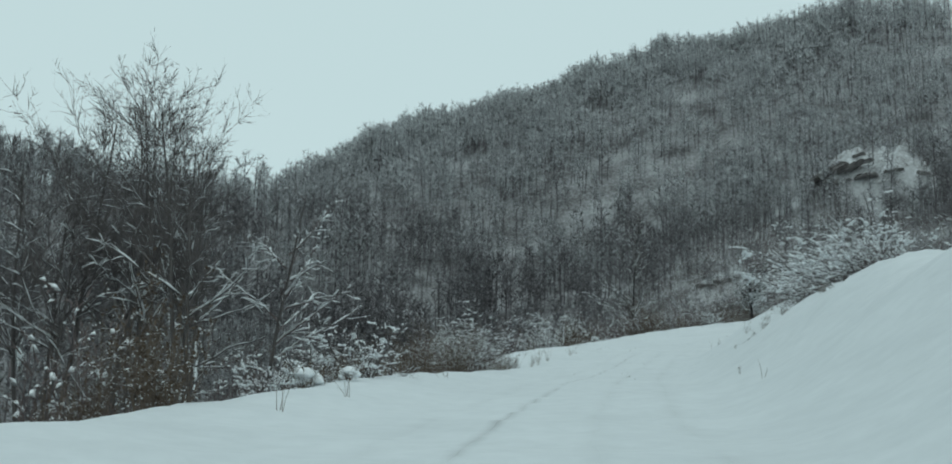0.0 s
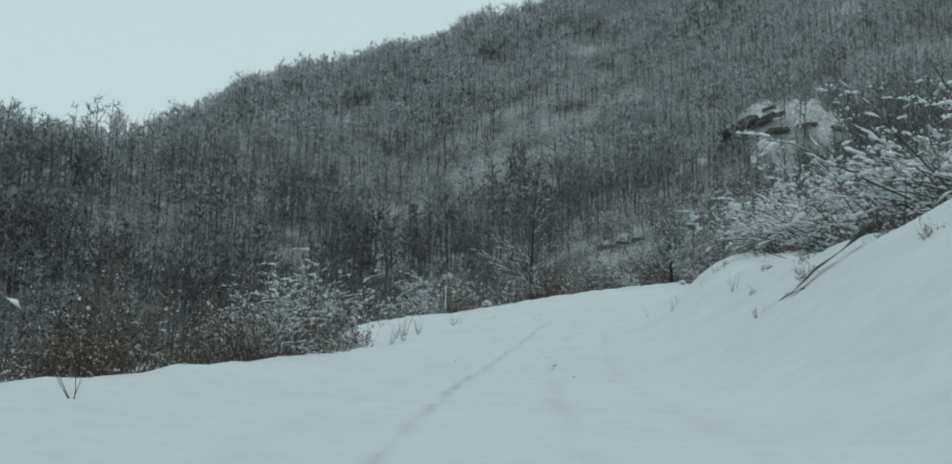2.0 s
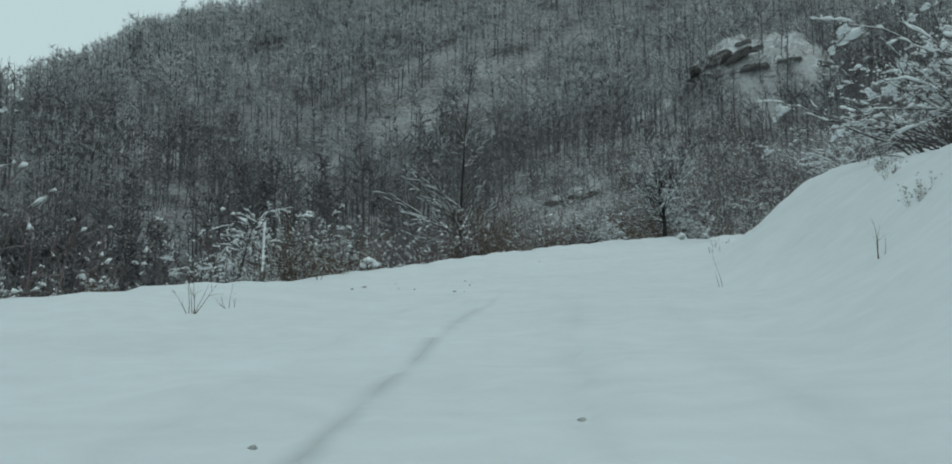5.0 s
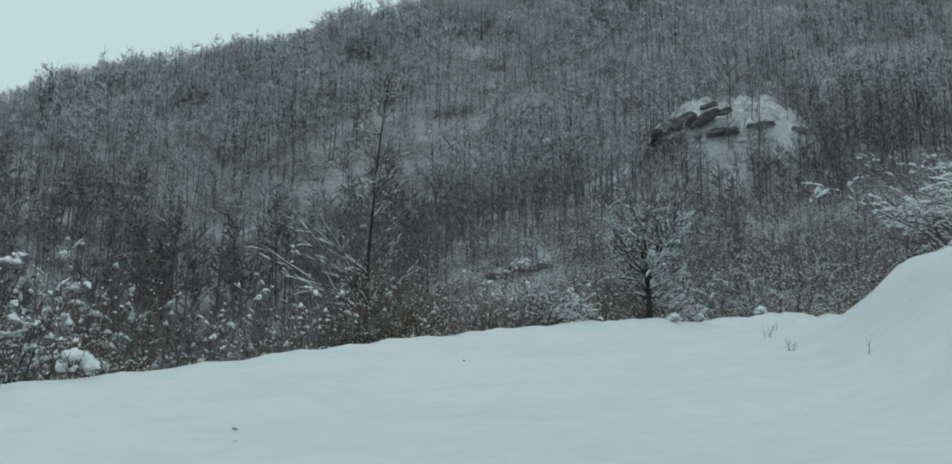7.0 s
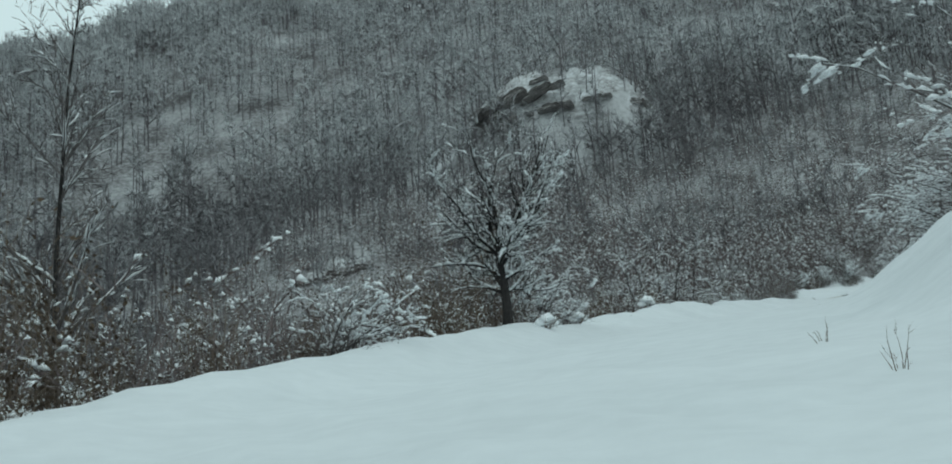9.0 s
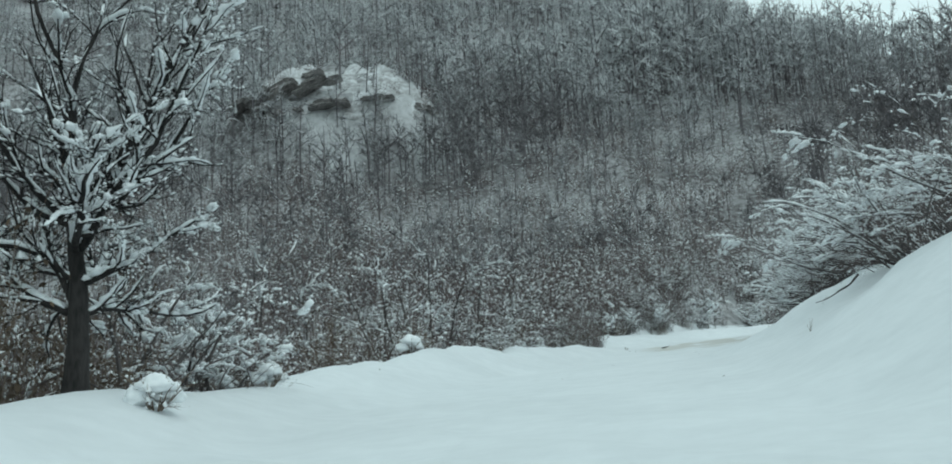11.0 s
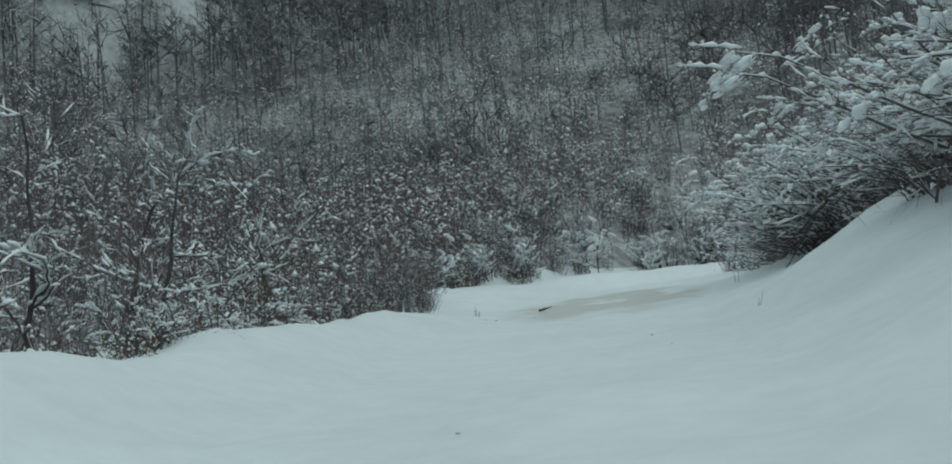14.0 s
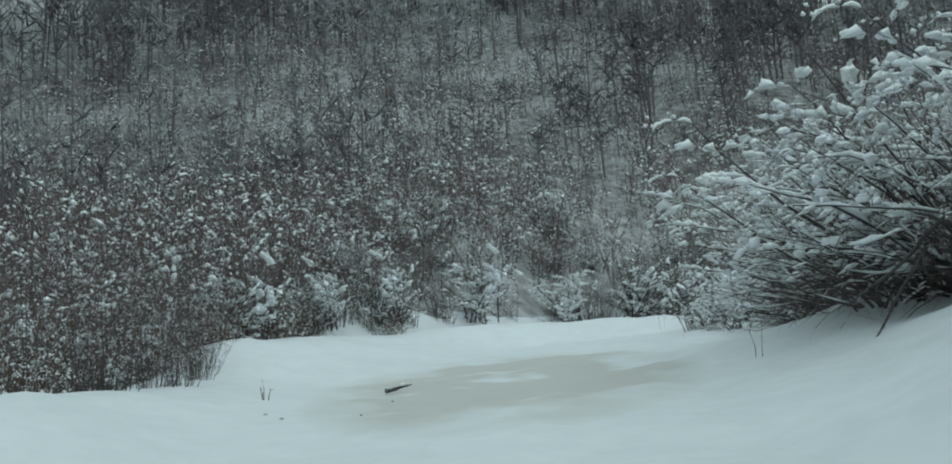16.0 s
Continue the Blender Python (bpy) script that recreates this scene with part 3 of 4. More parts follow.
        v = np.stack([at, at + a * s * 0.6 + b * s * 0.4, at + a * s * 1.4, at + a * s * 0.6 - b * s * 0.4], 1).reshape(-1, 3)
        return put_mesh(name, v, np.arange(len(v)).reshape(-1, 4), mat, False)


def level(steps, wander, lift, kids=0.0, angle=0.8, ratio=0.5, bare=0.2, snow=0.0, cake=0.05, **more):
    return dict(steps=steps, wander=wander, lift=lift, kids=kids, angle=angle, ratio=ratio, bare=bare, snow=snow, cake=cake, **more)


MASTERS = {}


def plant(kind, x, y, size=1.0, turn=0.0, label="", sink=0.15, group="", z=None):
    """A plant of a kind at a place on the ground; the first of a kind is built, others copy it."""
    name, maker, category = KINDS[kind]
    gz = float(ground_height(np.array([x]), np.array([y]))[0]) if z is None else z
    m = pose(x, y, gz - sink, 0, 0, turn) @ Matrix.Diagonal((size, size, size, 1))
    if kind not in MASTERS:
        ob = MASTERS[kind] = new(name)
        maker(ob)
        ob.matrix_basis = m
    else:
        ob = copy_thing(MASTERS[kind], m @ Matrix.Diagonal((*(1 / v for v in MASTERS[kind].scale), 1)))
    return tagged(ob, label, category, group)


def finish(ob, g, bark=HAZED_BARK, twig=TWIG, trunk="trunk", branches="crown", twigs="brushwood", sides=5, coarse=True, leaf=None):
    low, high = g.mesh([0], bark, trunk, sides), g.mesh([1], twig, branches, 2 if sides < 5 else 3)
    fine = g.mesh([2], twig, twigs, 2)
    tagged(part(trunk, low, ob), kind="stuff" if trunk == "stem_clump" else "")
    if high:
        tagged(part(branches, high, ob), kind="stuff")
    if fine:
        tagged(part(twigs, fine, ob), kind="stuff")
    if g.drape:
        part("snow", g.snow_mesh("snow", coarse, 0 if sides == 3 else 2 if sides == 4 else 3), ob, "white snow lying along the branches")["kind"] = "stuff"
    if g.leaf:
        part("foliage", g.leaf_mesh("foliage", leaf[0], leaf[1]), ob, "withered brown leaves")["kind"] = "stuff"


def tall_tree(seed, height, stems=1, boughs=5):
    def make(ob):
        g = Growth(seed)
        spec = [level(10, 0.06, 0.05, 2.2, 0.66, 0.38, 0.42, 0.03, 0.04), level(6, 0.12, 0.08, 2.6, 0.66, 0.42, 0.1, 0.9, 0.03, least=0.011), level(3, 0.2, 0.07, 1.6, 0.7, 0.6, 0.1, 0.35, 0.025, least=0.011), level(2, 0.2, 0.08)]
        for k in range(stems):
            a = g.r.uniform(0, 6.28)
            g.limb((0.25 * np.cos(a) * (k > 0), 0.25 * np.sin(a) * (k > 0), 0), (0.12 * np.cos(a) * (k > 0), 0.12 * np.sin(a) * (k > 0), 1), height * (1 - 0.12 * k), 0.0088 * height / (1 + 0.3 * k), 0, spec)
        low = [level(1, 0, 0), level(7, 0.11, 0.025, 1.5, 0.65, 0.35, 0.2, 2.6, 0.055, plane=0.7, clump=0.12), level(4, 0.2, 0.03, 1.2, 0.7, 0.5, 0.1, 1.3, 0.038, clump=0.2), level(2, 0.2, 0)]
        for k in range(boughs):
            a, z = g.r.uniform(0, 6.28), g.r.uniform(0.14, 0.5) * height
            g.limb((0, 0, z), (np.cos(a), np.sin(a), g.r.uniform(0.25, 0.65)), g.r.uniform(2.2, 4.2), 0.04, 1, low)
        finish(ob, g, HAZED_BARK, DARK_TWIG)
    return make


def snowy_tree(ob):
    """A dark trunk that forks low into spreading limbs lined with snow."""
    g = Growth(31)
    spec = [level(6, 0.05, 0.05, 0, 0.6, 0.5, 2.0), level(12, 0.14, 0.045, 1.15, 0.8, 0.36, 0.12, 2.8, 0.08, clump=0.2), level(6, 0.22, 0.06, 1.4, 0.7, 0.5, 0.1, 2.2, 0.066, clump=0.2), level(3, 0.25, 0.05, 0.9, snow=1.3, cake=0.045), level(2, 0.2, 0)]
    g.limb((0, 0, 0), (0.06, 0, 1), 2.9, 0.2, 0, spec)
    g.chain[0] = [[(p, rad) for (p, _), rad in zip(g.chain[0][0], (0.25, 0.19, 0.17, 0.16, 0.14, 0.12, 0.07))]]
    for at, w, ln, rad in ((2, (-0.88, 0.25, 0.5), 3.3, 0.075), (2, (-0.48, -0.35, 0.95), 4.6, 0.075), (5, (0.45, -0.2, 1.1), 5.0, 0.08), (5, (-0.3, 0.1, 1.2), 5.0, 0.08), (4, (0.75, -0.4, 0.75), 4.4, 0.07), (4, (0.6, 0.1, 0.8), 5.2, 0.095), (4, (-0.12, 0.3, 1.0), 4.6, 0.1), (5, (-0.9, 0.1, 0.42), 3.0, 0.06), (3, (1.0, -0.35, 0.02), 2.3, 0.055),
                           (5, (0.8, 0.5, 0.5), 3.6, 0.07), (3, (-0.3, 0.9, 0.45), 3.4, 0.07), (4, (0.2, -0.8, 0.6), 3.2, 0.07), (5, (0.25, -0.3, 1.0), 4.6, 0.09), (5, (-0.6, -0.5, 0.7), 4.0, 0.07), (3, (-0.8, -0.6, 0.2), 2.8, 0.05), (2, (0.7, 0.7, 0.3), 2.6, 0.05)):
        h = Growth(int(31 + 10 * ln + 100 * abs(w[2]) + 7 * w[0]))
        h.limb(g.seg[0][at][1], w, ln, rad, 1, spec)
        limb = part("limb", h.mesh([1], WET_BARK, "limb", 5), ob)
        tagged(part("brushwood", h.mesh([2], WET_BARK, "brushwood", 3), limb), kind="stuff")
        part("snow", h.snow_mesh("snow", False, 3), limb, "thick white snow along the limb")["kind"] = "stuff"
    part("trunk", g.mesh([0], WET_BARK, "trunk", 8), ob)


def poplar_tree(ob):
    """A straight tall stem with short steep branches, and long rising snowy limbs from its foot."""
    g = Growth(44)
    spec = [level(14, 0.02, 0.1, 4.6, 0.75, 0.17, 0.16, 0.0, 0.03), level(4, 0.14, 0.1, 2.4, 0.7, 0.5, 0.1, 1.2, 0.035, least=0.013), level(3, 0.2, 0.08, 1.2, 0.7, 0.6, 0.1, 0.8, 0.035, least=0.013), level(2, 0.2, 0.05)]
    g.limb((0, 0, 0), (0, 0, 1), 14.5, 0.1, 0, spec)
    low = [level(1, 0, 0), level(7, 0.06, 0.02, 1.5, 0.5, 0.35, 0.2, 2.6, 0.062), level(3, 0.15, 0.05, 1.2, 0.6, 0.5, 0.1, 1.0, 0.045), level(2, 0.2, 0)]
    for a, z, rise, ln in ((2.55, 5.0, 0.5, 4.4), (2.85, 5.6, 0.75, 4.2), (3.1, 4.8, 0.6, 4.8), (2.7, 5.4, 1.0, 4.6), (3.3, 6.0, 0.95, 3.6), (2.95, 6.4, 0.6, 3.6), (2.4, 4.4, 0.35, 4.0), (0.2, 5.0, 0.9, 2.8), (5.2, 5.4, 0.9, 3.0), (1.3, 5.0, 0.8, 3.2), (3.9, 5.2, 0.7, 3.4)):
        g.limb((0, 0, z), (np.cos(a), np.sin(a), rise), ln, 0.055, 1, low)
    finish(ob, g, WET_BARK, DARK_TWIG)


def arching_bush(seed, stems=22, length=4.6, cake=0.05, lean=0.6, snow=0.85, fan=0.85, thicket=30, bark=HAZED_BARK, twig=TWIG, clump=0.4):
    """Many stems that spring from one foot and arch over under layers of snow, with a dark thicket at the foot."""
    def make(ob):
        g = Growth(seed)
        spec = [level(7, 0.1, -0.06, 1.25, 0.8, 0.36, 0.25, snow * 0.65, cake * 0.9, plane=0.7, clump=clump * 0.4, canopy=length * 0.3), level(5, 0.2, -0.02, 1.3, 0.8, 0.5, 0.1, snow * 0.65, cake, plane=0.7, clump=clump, canopy=length * 0.3), level(2, 0.25, 0.0, 0, snow=snow * 0.4, cake=cake * 0.75, canopy=length * 0.3)]
        for _ in range(stems):
            a, t = g.r.uniform(0, 6.28), g.r.uniform(0.1, fan)
            w = np.array([np.cos(a) * t + lean, np.sin(a) * t, 1.0])
            g.limb((g.r.normal(0, 0.45), g.r.normal(0, 0.6), 0), w, length * g.r.uniform(0.55, 1.0), g.r.uniform(0.018, 0.042), 0, spec)
        bare = [level(4, 0.12, -0.04, 1.5, 0.7, 0.5, 0.1, 0.12, cake * 0.7), level(3, 0.2, -0.02, 0.8, 0.7, 0.6, snow=0.15, cake=cake * 0.6), level(2, 0.2, 0)]
        for _ in range(thicket):
            a = g.r.uniform(0, 6.28)
            g.limb((g.r.normal(0, 0.7), g.r.normal(0, 1.1), 0), (np.cos(a) * 0.9 + lean, np.sin(a) * 0.9, 0.7), length * g.r.uniform(0.2, 0.75), g.r.uniform(0.012, 0.025), 0, bare)
        finish(ob, g, bark, twig, "stem_clump", sides=4, coarse=length < 4)
    return make


def stalk_bush(seed, stems=40, length=3.2, cake=0.05, snow=0.3, leaf=0.35, bark=BROWN, spread=0.42, clump=0.06):
    """A dense clump of upright thin stems with a few withered leaves and flecks of snow."""
    def make(ob):
        g = Growth(seed)
        spec = [level(5, 0.06, 0.03, 1.1, 0.5, 0.4, 0.1, snow * 0.6, cake * 0.5, leaf=leaf * 0.5, clump=clump * 0.5), level(3, 0.16, 0.03, 0.7, 0.7, 0.5, 0.1, snow * 1.2, cake * 0.6, leaf=leaf, clump=clump), level(2, 0.2, 0.02, 0, snow=snow, cake=cake * 0.55, leaf=leaf)]
        for _ in range(stems):
            a, t = g.r.uniform(0, 6.28), g.r.uniform(0, spread)
            d = g.r.uniform(0, 0.9) ** 0.7
            g.limb((0.6 * d * np.cos(a), 0.6 * d * np.sin(a), 0), (np.cos(a) * t * (0.4 + d), np.sin(a) * t * (0.4 + d), 1), length * g.r.uniform(0.35, 1.1), g.r.uniform(0.006, 0.013), 0, spec)
        finish(ob, g, bark, TWIG if bark is HAZED_BARK else bark, "stem_clump", sides=3, leaf=(0.06, LEAF))
    return make


def leaning_tree(ob):
    """A slim tree whose long side boughs carry lines of snow."""
    g = Growth(61)
    spec = [level(8, 0.04, 0.03, 0.8, 0.8, 0.22, 0.45, 0.05, 0.05), level(5, 0.12, 0.06, 1.6, 0.6, 0.45, 0.2, 0.5, 0.055), level(3, 0.18, 0.06, 1.0, 0.6, 0.6, 0.2, 0.25, 0.04), level(2, 0.2, 0.05)]
    g.limb((0, 0, 0), (0.1, 0.02, 1), 10.0, 0.11, 0, spec)
    low = [level(1, 0, 0), level(8, 0.13, 0.012, 1.7, 0.75, 0.34, 0.15, 2.2, 0.065, plane=0.6, clump=0.12), level(4, 0.2, 0.02, 1.1, 0.7, 0.5, 0.1, 1.4, 0.05, clump=0.25), level(2, 0.2, 0)]
    for z, a, rise in ((1.8, 0.0, 0.45), (2.4, 2.6, 0.4), (3.0, 0.3, 0.5), (3.6, 5.9, 0.55), (4.1, 0.9, 0.6), (4.6, 3.6, 0.6), (5.0, 0.1, 0.65), (5.5, 5.4, 0.7), (6.2, 0.4, 0.8), (6.8, 2.2, 0.8), (7.4, 0.0, 0.9)):
        g.limb((0.1 * z, 0.02 * z, z), (np.cos(a), np.sin(a), rise), 4.6 - 0.3 * z + g.r.uniform(0, 0.6), 0.045, 1, low)
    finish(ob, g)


def snag_tree(seed, height=6.0):
    """A crooked small tree with few bent limbs capped by snow."""
    def make(ob):
        g = Growth(seed)
        spec = [level(9, 0.2, 0.05, 1.1, 0.85, 0.4, 0.12, 1.7, 0.06), level(8, 0.3, 0.06, 0.8, 0.8, 0.45, 0.1, 1.7, 0.055, clump=0.2), level(3, 0.25, 0.05, 1.0, snow=1.2, cake=0.045), level(2, 0.2, 0.05, 0, snow=0.3, cake=0.04)]
        g.limb((0, 0, 0), (g.r.normal(0, 0.15), g.r.normal(0, 0.15), 1), height, 0.014 * height, 0, spec)
        finish(ob, g, DARK_BARK, DARK_TWIG)
    return make


# dark twig tone, raised as well in place of haze
DARK_TWIG = two_tone("dark_twig", (0.085, 0.076, 0.076), (0.18, 0.162, 0.158), 0.6, 0.9)
LEAF = two_tone("withered_leaf", (0.055, 0.040, 0.030), (0.12, 0.085, 0.058), 3.0, 0.9)
KINDS = {
    "tall_a": ("tree", tall_tree(11, 13.5, 3), "tree"),
    "tall_b": ("tree", tall_tree(12, 12.5, 1), "tree"),
    "snowy": ("tree", snowy_tree, "tree"),
    "poplar": ("tree", poplar_tree, "tree"),
    "snag_a": ("tree", snag_tree(51, 6.0), "tree"),
    "snag_b": ("tree", snag_tree(52, 6.5), "tree"),
    "droop": ("tree", leaning_tree, "tree"),
    "arch_a": ("bush", arching_bush(21, 22, 4.6, 0.062, thicket=20, clump=0.6), "bush"),
    "arch_b": ("bush", arching_bush(22, 24, 4.2, 0.066, 0.5, thicket=20, clump=0.6), "bush"),
    "arch_c": ("bush", arching_bush(23, 20, 4.8, 0.068, 0.85, clump=0.6), "bush"),
    "arch_dark": ("bush", arching_bush(28, 26, 5.0, 0.085, 0.8, 0.8, 0.8, 55, DARK_BARK, TWIG, 0.7), "bush"),
    "fan": ("bush", arching_bush(24, 30, 6.0, 0.062, 0.0, 1.0, 0.6, 26), "bush"),
    "snow_dome": ("bush", arching_bush(29, 30, 5.6, 0.08, 0.0, 1.25, 0.6, 22, clump=0.4), "bush"),
    "shrub_a": ("bush", arching_bush(25, 8, 3.0, 0.055, 0.15, 1.1, 0.8, 7), "bush"),
    "shrub_b": ("bush", arching_bush(26, 10, 2.6, 0.06, 0.0, 1.2, 0.6, 6), "bush"),
    "shrub_c": ("bush", arching_bush(27, 13, 3.0, 0.085, 0.0, 0.9, 0.7, 16, DARK_BARK, DARK_TWIG, 0.8), "bush"),
    "stalk_a": ("brush", stalk_bush(71, 38, 3.2, 0.05, 0.28), "brush"),
    "stalk_b": ("brush", stalk_bush(72, 38, 2.6, 0.055, 0.36, 0.45), "brush"),
    "stalk_dark": ("brush", stalk_bush(73, 44, 3.4, 0.05, 0.3, 0.08, HAZED_BARK, 0.5), "brush"),
    "stalk_snow": ("brush", stalk_bush(75, 34, 3.0, 0.11, 0.26, 0.05, HAZED_BARK, 0.4, 0.5), "brush"),
    "low_weed": ("weed_tuft", stalk_bush(74, 26, 1.2, 0.07, 0.75, 0.2, BROWN, 0.7), "weeds"),
}
DARK_TREE = "tall bare dark tree with fine upright twigs"
SNOW_BUSH = "bare bush on the bank bent under thick snow"
for n, (x, y, size, turn) in enumerate([(-10.1, 42.3, 0.9, 200), (-9.9, 43.6, 0.92, 110), (-12.6, 46.2, 1.1, 130), (-14.2, 47.6, 1.18, 250), (-15.6, 46.4, 1.12, 60), (-17.4, 47.4, 1.05, 190)]):
    plant("tall_a" if n % 2 == 0 else "tall_b", x, y, size, turn, DARK_TREE, group="bare trees beside the road")
plant("droop", -8.0, 46.3, 0.92, 5, "leaning bare tree with long snow-lined branches")
plant("poplar", 22.2, 162.4, 1.5, 0, "straight tall bare tree with snow on its low limbs")
plant("snowy", 37.0, 156.2, 1.0, -32, "low-forking dark tree with thick snow on its limbs")
for x, y, k, size, turn in [(52.95, 185.7, "snag_a", 1.3, 0), (56.26, 185.22, "snag_b", 1.15, 70), (49.19, 179.81, "snag_a", 1.1, 200), (60.72, 192.13, "snag_b", 1.25, 200), (60.25, 185.8, "snag_a", 1.15, 150), (64.82, 193.41, "snag_b", 1.3, 320), (64.0, 188.6, "snag_a", 1.1, 250), (67.5, 190.6, "snag_b", 1.05, 100), (50.26, 181.99, "snag_b", 1.0, 260), (6.9, 112.2, "snag_b", 0.6, 30), (11.17, 134.75, "snag_a", 0.7, 300), (40.6, 161.0, "snag_a", 0.5, 90), (52.0, 175.5, "snag_a", 0.75, 40), (54.8, 178.0, "snag_b", 0.75, 170)]:
    plant(k, x, y, size, turn, "small crooked bare tree dotted with snow", group="small crooked trees")
rt = np.random.RandomState(19)
for n in range(9):
    plant("tall_b", -11 - 1.8 * n + rt.uniform(-0.6, 0.6), 56 + rt.uniform(-3, 9), rt.uniform(0.42, 0.72), rt.uniform(0, 360), "small bare dark tree in the roadside thicket", group="thicket trees")
# bushes on the right-hand bank lean over the road
for x, y, k, size, turn in [(14.43, 44.17, "arch_a", 0.6, 190), (16.03, 49.04, "arch_b", 0.8, 170), (19.13, 58.77, "arch_a", 1.3, 165), (21.15, 64.82, "arch_b", 1.25, 170), (21.41, 70.72, "arch_a", 1.25, 150), (22.45, 77.66, "arch_c", 0.8, 165),
                            (24.84, 85.18, "arch_b", 1.15, 165), (27.03, 93.13, "arch_a", 1.3, 160), (28.63, 99.67, "arch_b", 1.25, 165), (30.5, 106.46, "arch_a", 1.2, 150), (38.45, 126.7, "arch_c", 0.95, 175), (43.19, 136.4, "arch_a", 1.2, 165),
                            (26.43, 71.17, "arch_b", 1.3, 180), (30.33, 86.12, "arch_a", 1.4, 180), (34.11, 101.07, "arch_b", 1.4, 180), (24.76, 55.31, "arch_a", 1.0, 170), (39.5, 116.4, "arch_b", 1.0, 180)]:
    plant(k, x, y, size, turn, SNOW_BUSH, group="bushes on the bank")
for x, y, k, size, turn in [(52.07, 145.97, "arch_c", 0.85, 140), (56.88, 153.35, "arch_a", 1.0, 150), (60.17, 157.11, "arch_b", 1.0, 130), (62.98, 160.88, "arch_c", 1.1, 140), (66.87, 164.2, "arch_b", 1.25, 140), (71.18, 169.43, "arch_a", 1.2, 140),
                            (77.2, 171.8, "arch_b", 1.1, 135), (74.81, 174.14, "arch_b", 0.8, 150), (79.63, 175.22, "arch_a", 1.05, 140), (83.13, 171.04, "arch_b", 1.3, 140), (81.69, 179.81, "arch_b", 1.1, 150), (83.97, 182.95, "arch_a", 0.95, 150), (86.01, 181.73, "arch_b", 0.9, 140), (87.48, 184.26, "arch_a", 0.95, 140), (90.95, 185.7, "arch_b", 0.9, 130), (94.44, 186.18, "arch_a", 0.9, 110), (74.43, 171.04, "arch_a", 1.4, 140), (70.77, 166.86, "arch_b", 1.45, 140), (78.86, 173.24, "arch_b", 1.3, 145), (74.9, 163.25, "arch_b", 1.2, 140), (83.63, 170.85, "arch_a", 1.4, 140), (91.36, 178.94, "arch_b", 1.3, 140), (85.3, 184.0, "arch_dark", 0.95, 135), (83.4, 181.6, "arch_dark", 1.1, 150), (88.2, 186.6, "arch_dark", 0.8, 130), (80.9, 177.2, "arch_dark", 1.05, 140), (91.2, 189.2, "arch_dark", 0.62, 120), (76.2, 172.6, "arch_dark", 1.0, 145)]:
    plant(k, x, y, size, turn, SNOW_BUSH, group="bushes on the bank")
# left verge
for x, y, k, size, turn in [(-0.22, 96.4, "fan", 1.02, 20), (-3.99, 94.07, "fan", 0.8, 110), (-1.37, 99.67, "fan", 0.95, 230), (0, 103.11, "fan", 0.8, 300), (60.26, 180.95, "shrub_b", 0.6, 0), (61.34, 182.08, "shrub_a", 0.5, 80), (62.77, 182.95, "shrub_b", 0.5, 160), (64.08, 184.45, "shrub_b", 0.55, 250), (66.04, 186.37, "shrub_a", 0.5, 30), (8.5, 126.6, "snow_dome", 1.1, 320), (6.8, 127.8, "snow_dome", 1.0, 100), (7.76, 119.8, "shrub_a", 1.0, 300), (9.2, 123.4, "shrub_c", 0.8, 40), (-3.52, 41.74, "shrub_b", 0.95, 20), (-4.9, 40.96, "shrub_a", 0.9, 100), (-5.15, 43.3, "shrub_b", 0.9, 220), (-6.42, 41.93, "shrub_b", 1.0, 300), (-0.29, 67.09, "fan", 0.56, 40), (-10.85, 98.27, "arch_a", 1.2, 40), (-6.05, 38.33, "shrub_a", 0.56, 0), (-5.39, 34.47, "shrub_b", 0.56, 30), (6.7, 105.8, "shrub_b", 0.6, 0), (39.2, 159.6, "shrub_a", 1.3, 0), (40.4, 160.9, "shrub_c", 0.9, 120), (28.55, 146.97, "arch_b", 0.8, 330), (30.5, 151, "shrub_a", 1.0, 90), (34.73, 158.05, "shrub_b", 1.2, 200), (-7.35, 43.2, "shrub_a", 0.48, 0), (-8.02, 46.61, "shrub_b", 0.64, 70), (-5.41, 46.12, "shrub_a", 0.48, 120)]:
    plant(k, x, y, size, turn, "bare verge bush covered with clinging snow", group="snowy verge bushes")
rv = np.random.RandomState(77)
for n in range(58):
    y = rv.uniform(13, 68)
    lx = np.interp(y, LINE[:, 1], LINE[:, 0])
    x = lx - 8.4 - 9 * rv.uniform() ** 1.5
    if 31 < y < 53 and x > -11:
        continue
    plant("stalk_a" if rv.uniform() < 0.5 else "stalk_b", x, y, rv.uniform(0.75, 1.15), rv.uniform(0, 360), "dense brown withered brush flecked with snow", group="brown roadside brush")
for n in range(15):
    y = rv.uniform(68, 86)
    lx = np.interp(y, LINE[:, 1], LINE[:, 0])
    plant("stalk_dark" if rv.uniform() < 0.6 else "stalk_a", lx - rv.uniform(9.2, 15), y, rv.uniform(0.8, 1.25), rv.uniform(0, 360), "dense upright dark brush beside the road", group="dark roadside brush")
for n in range(50):
    s = rv.uniform(150, 239)
    j = int(np.searchsorted(LINE_S, s))
    off = shoulder(s)[0] + rv.uniform(1.2, 9.5)
    px, py = LINE[j, 0] - LINE_DIR[j, 1] * off, LINE[j, 1] + LINE_DIR[j, 0] * off
    plant(("stalk_dark", "stalk_a", "stalk_b")[rv.randint(3)], px, py, rv.uniform(0.7, 1.05), rv.uniform(0, 360), "dense withered brush behind the snow berm", group="brush behind the berm")
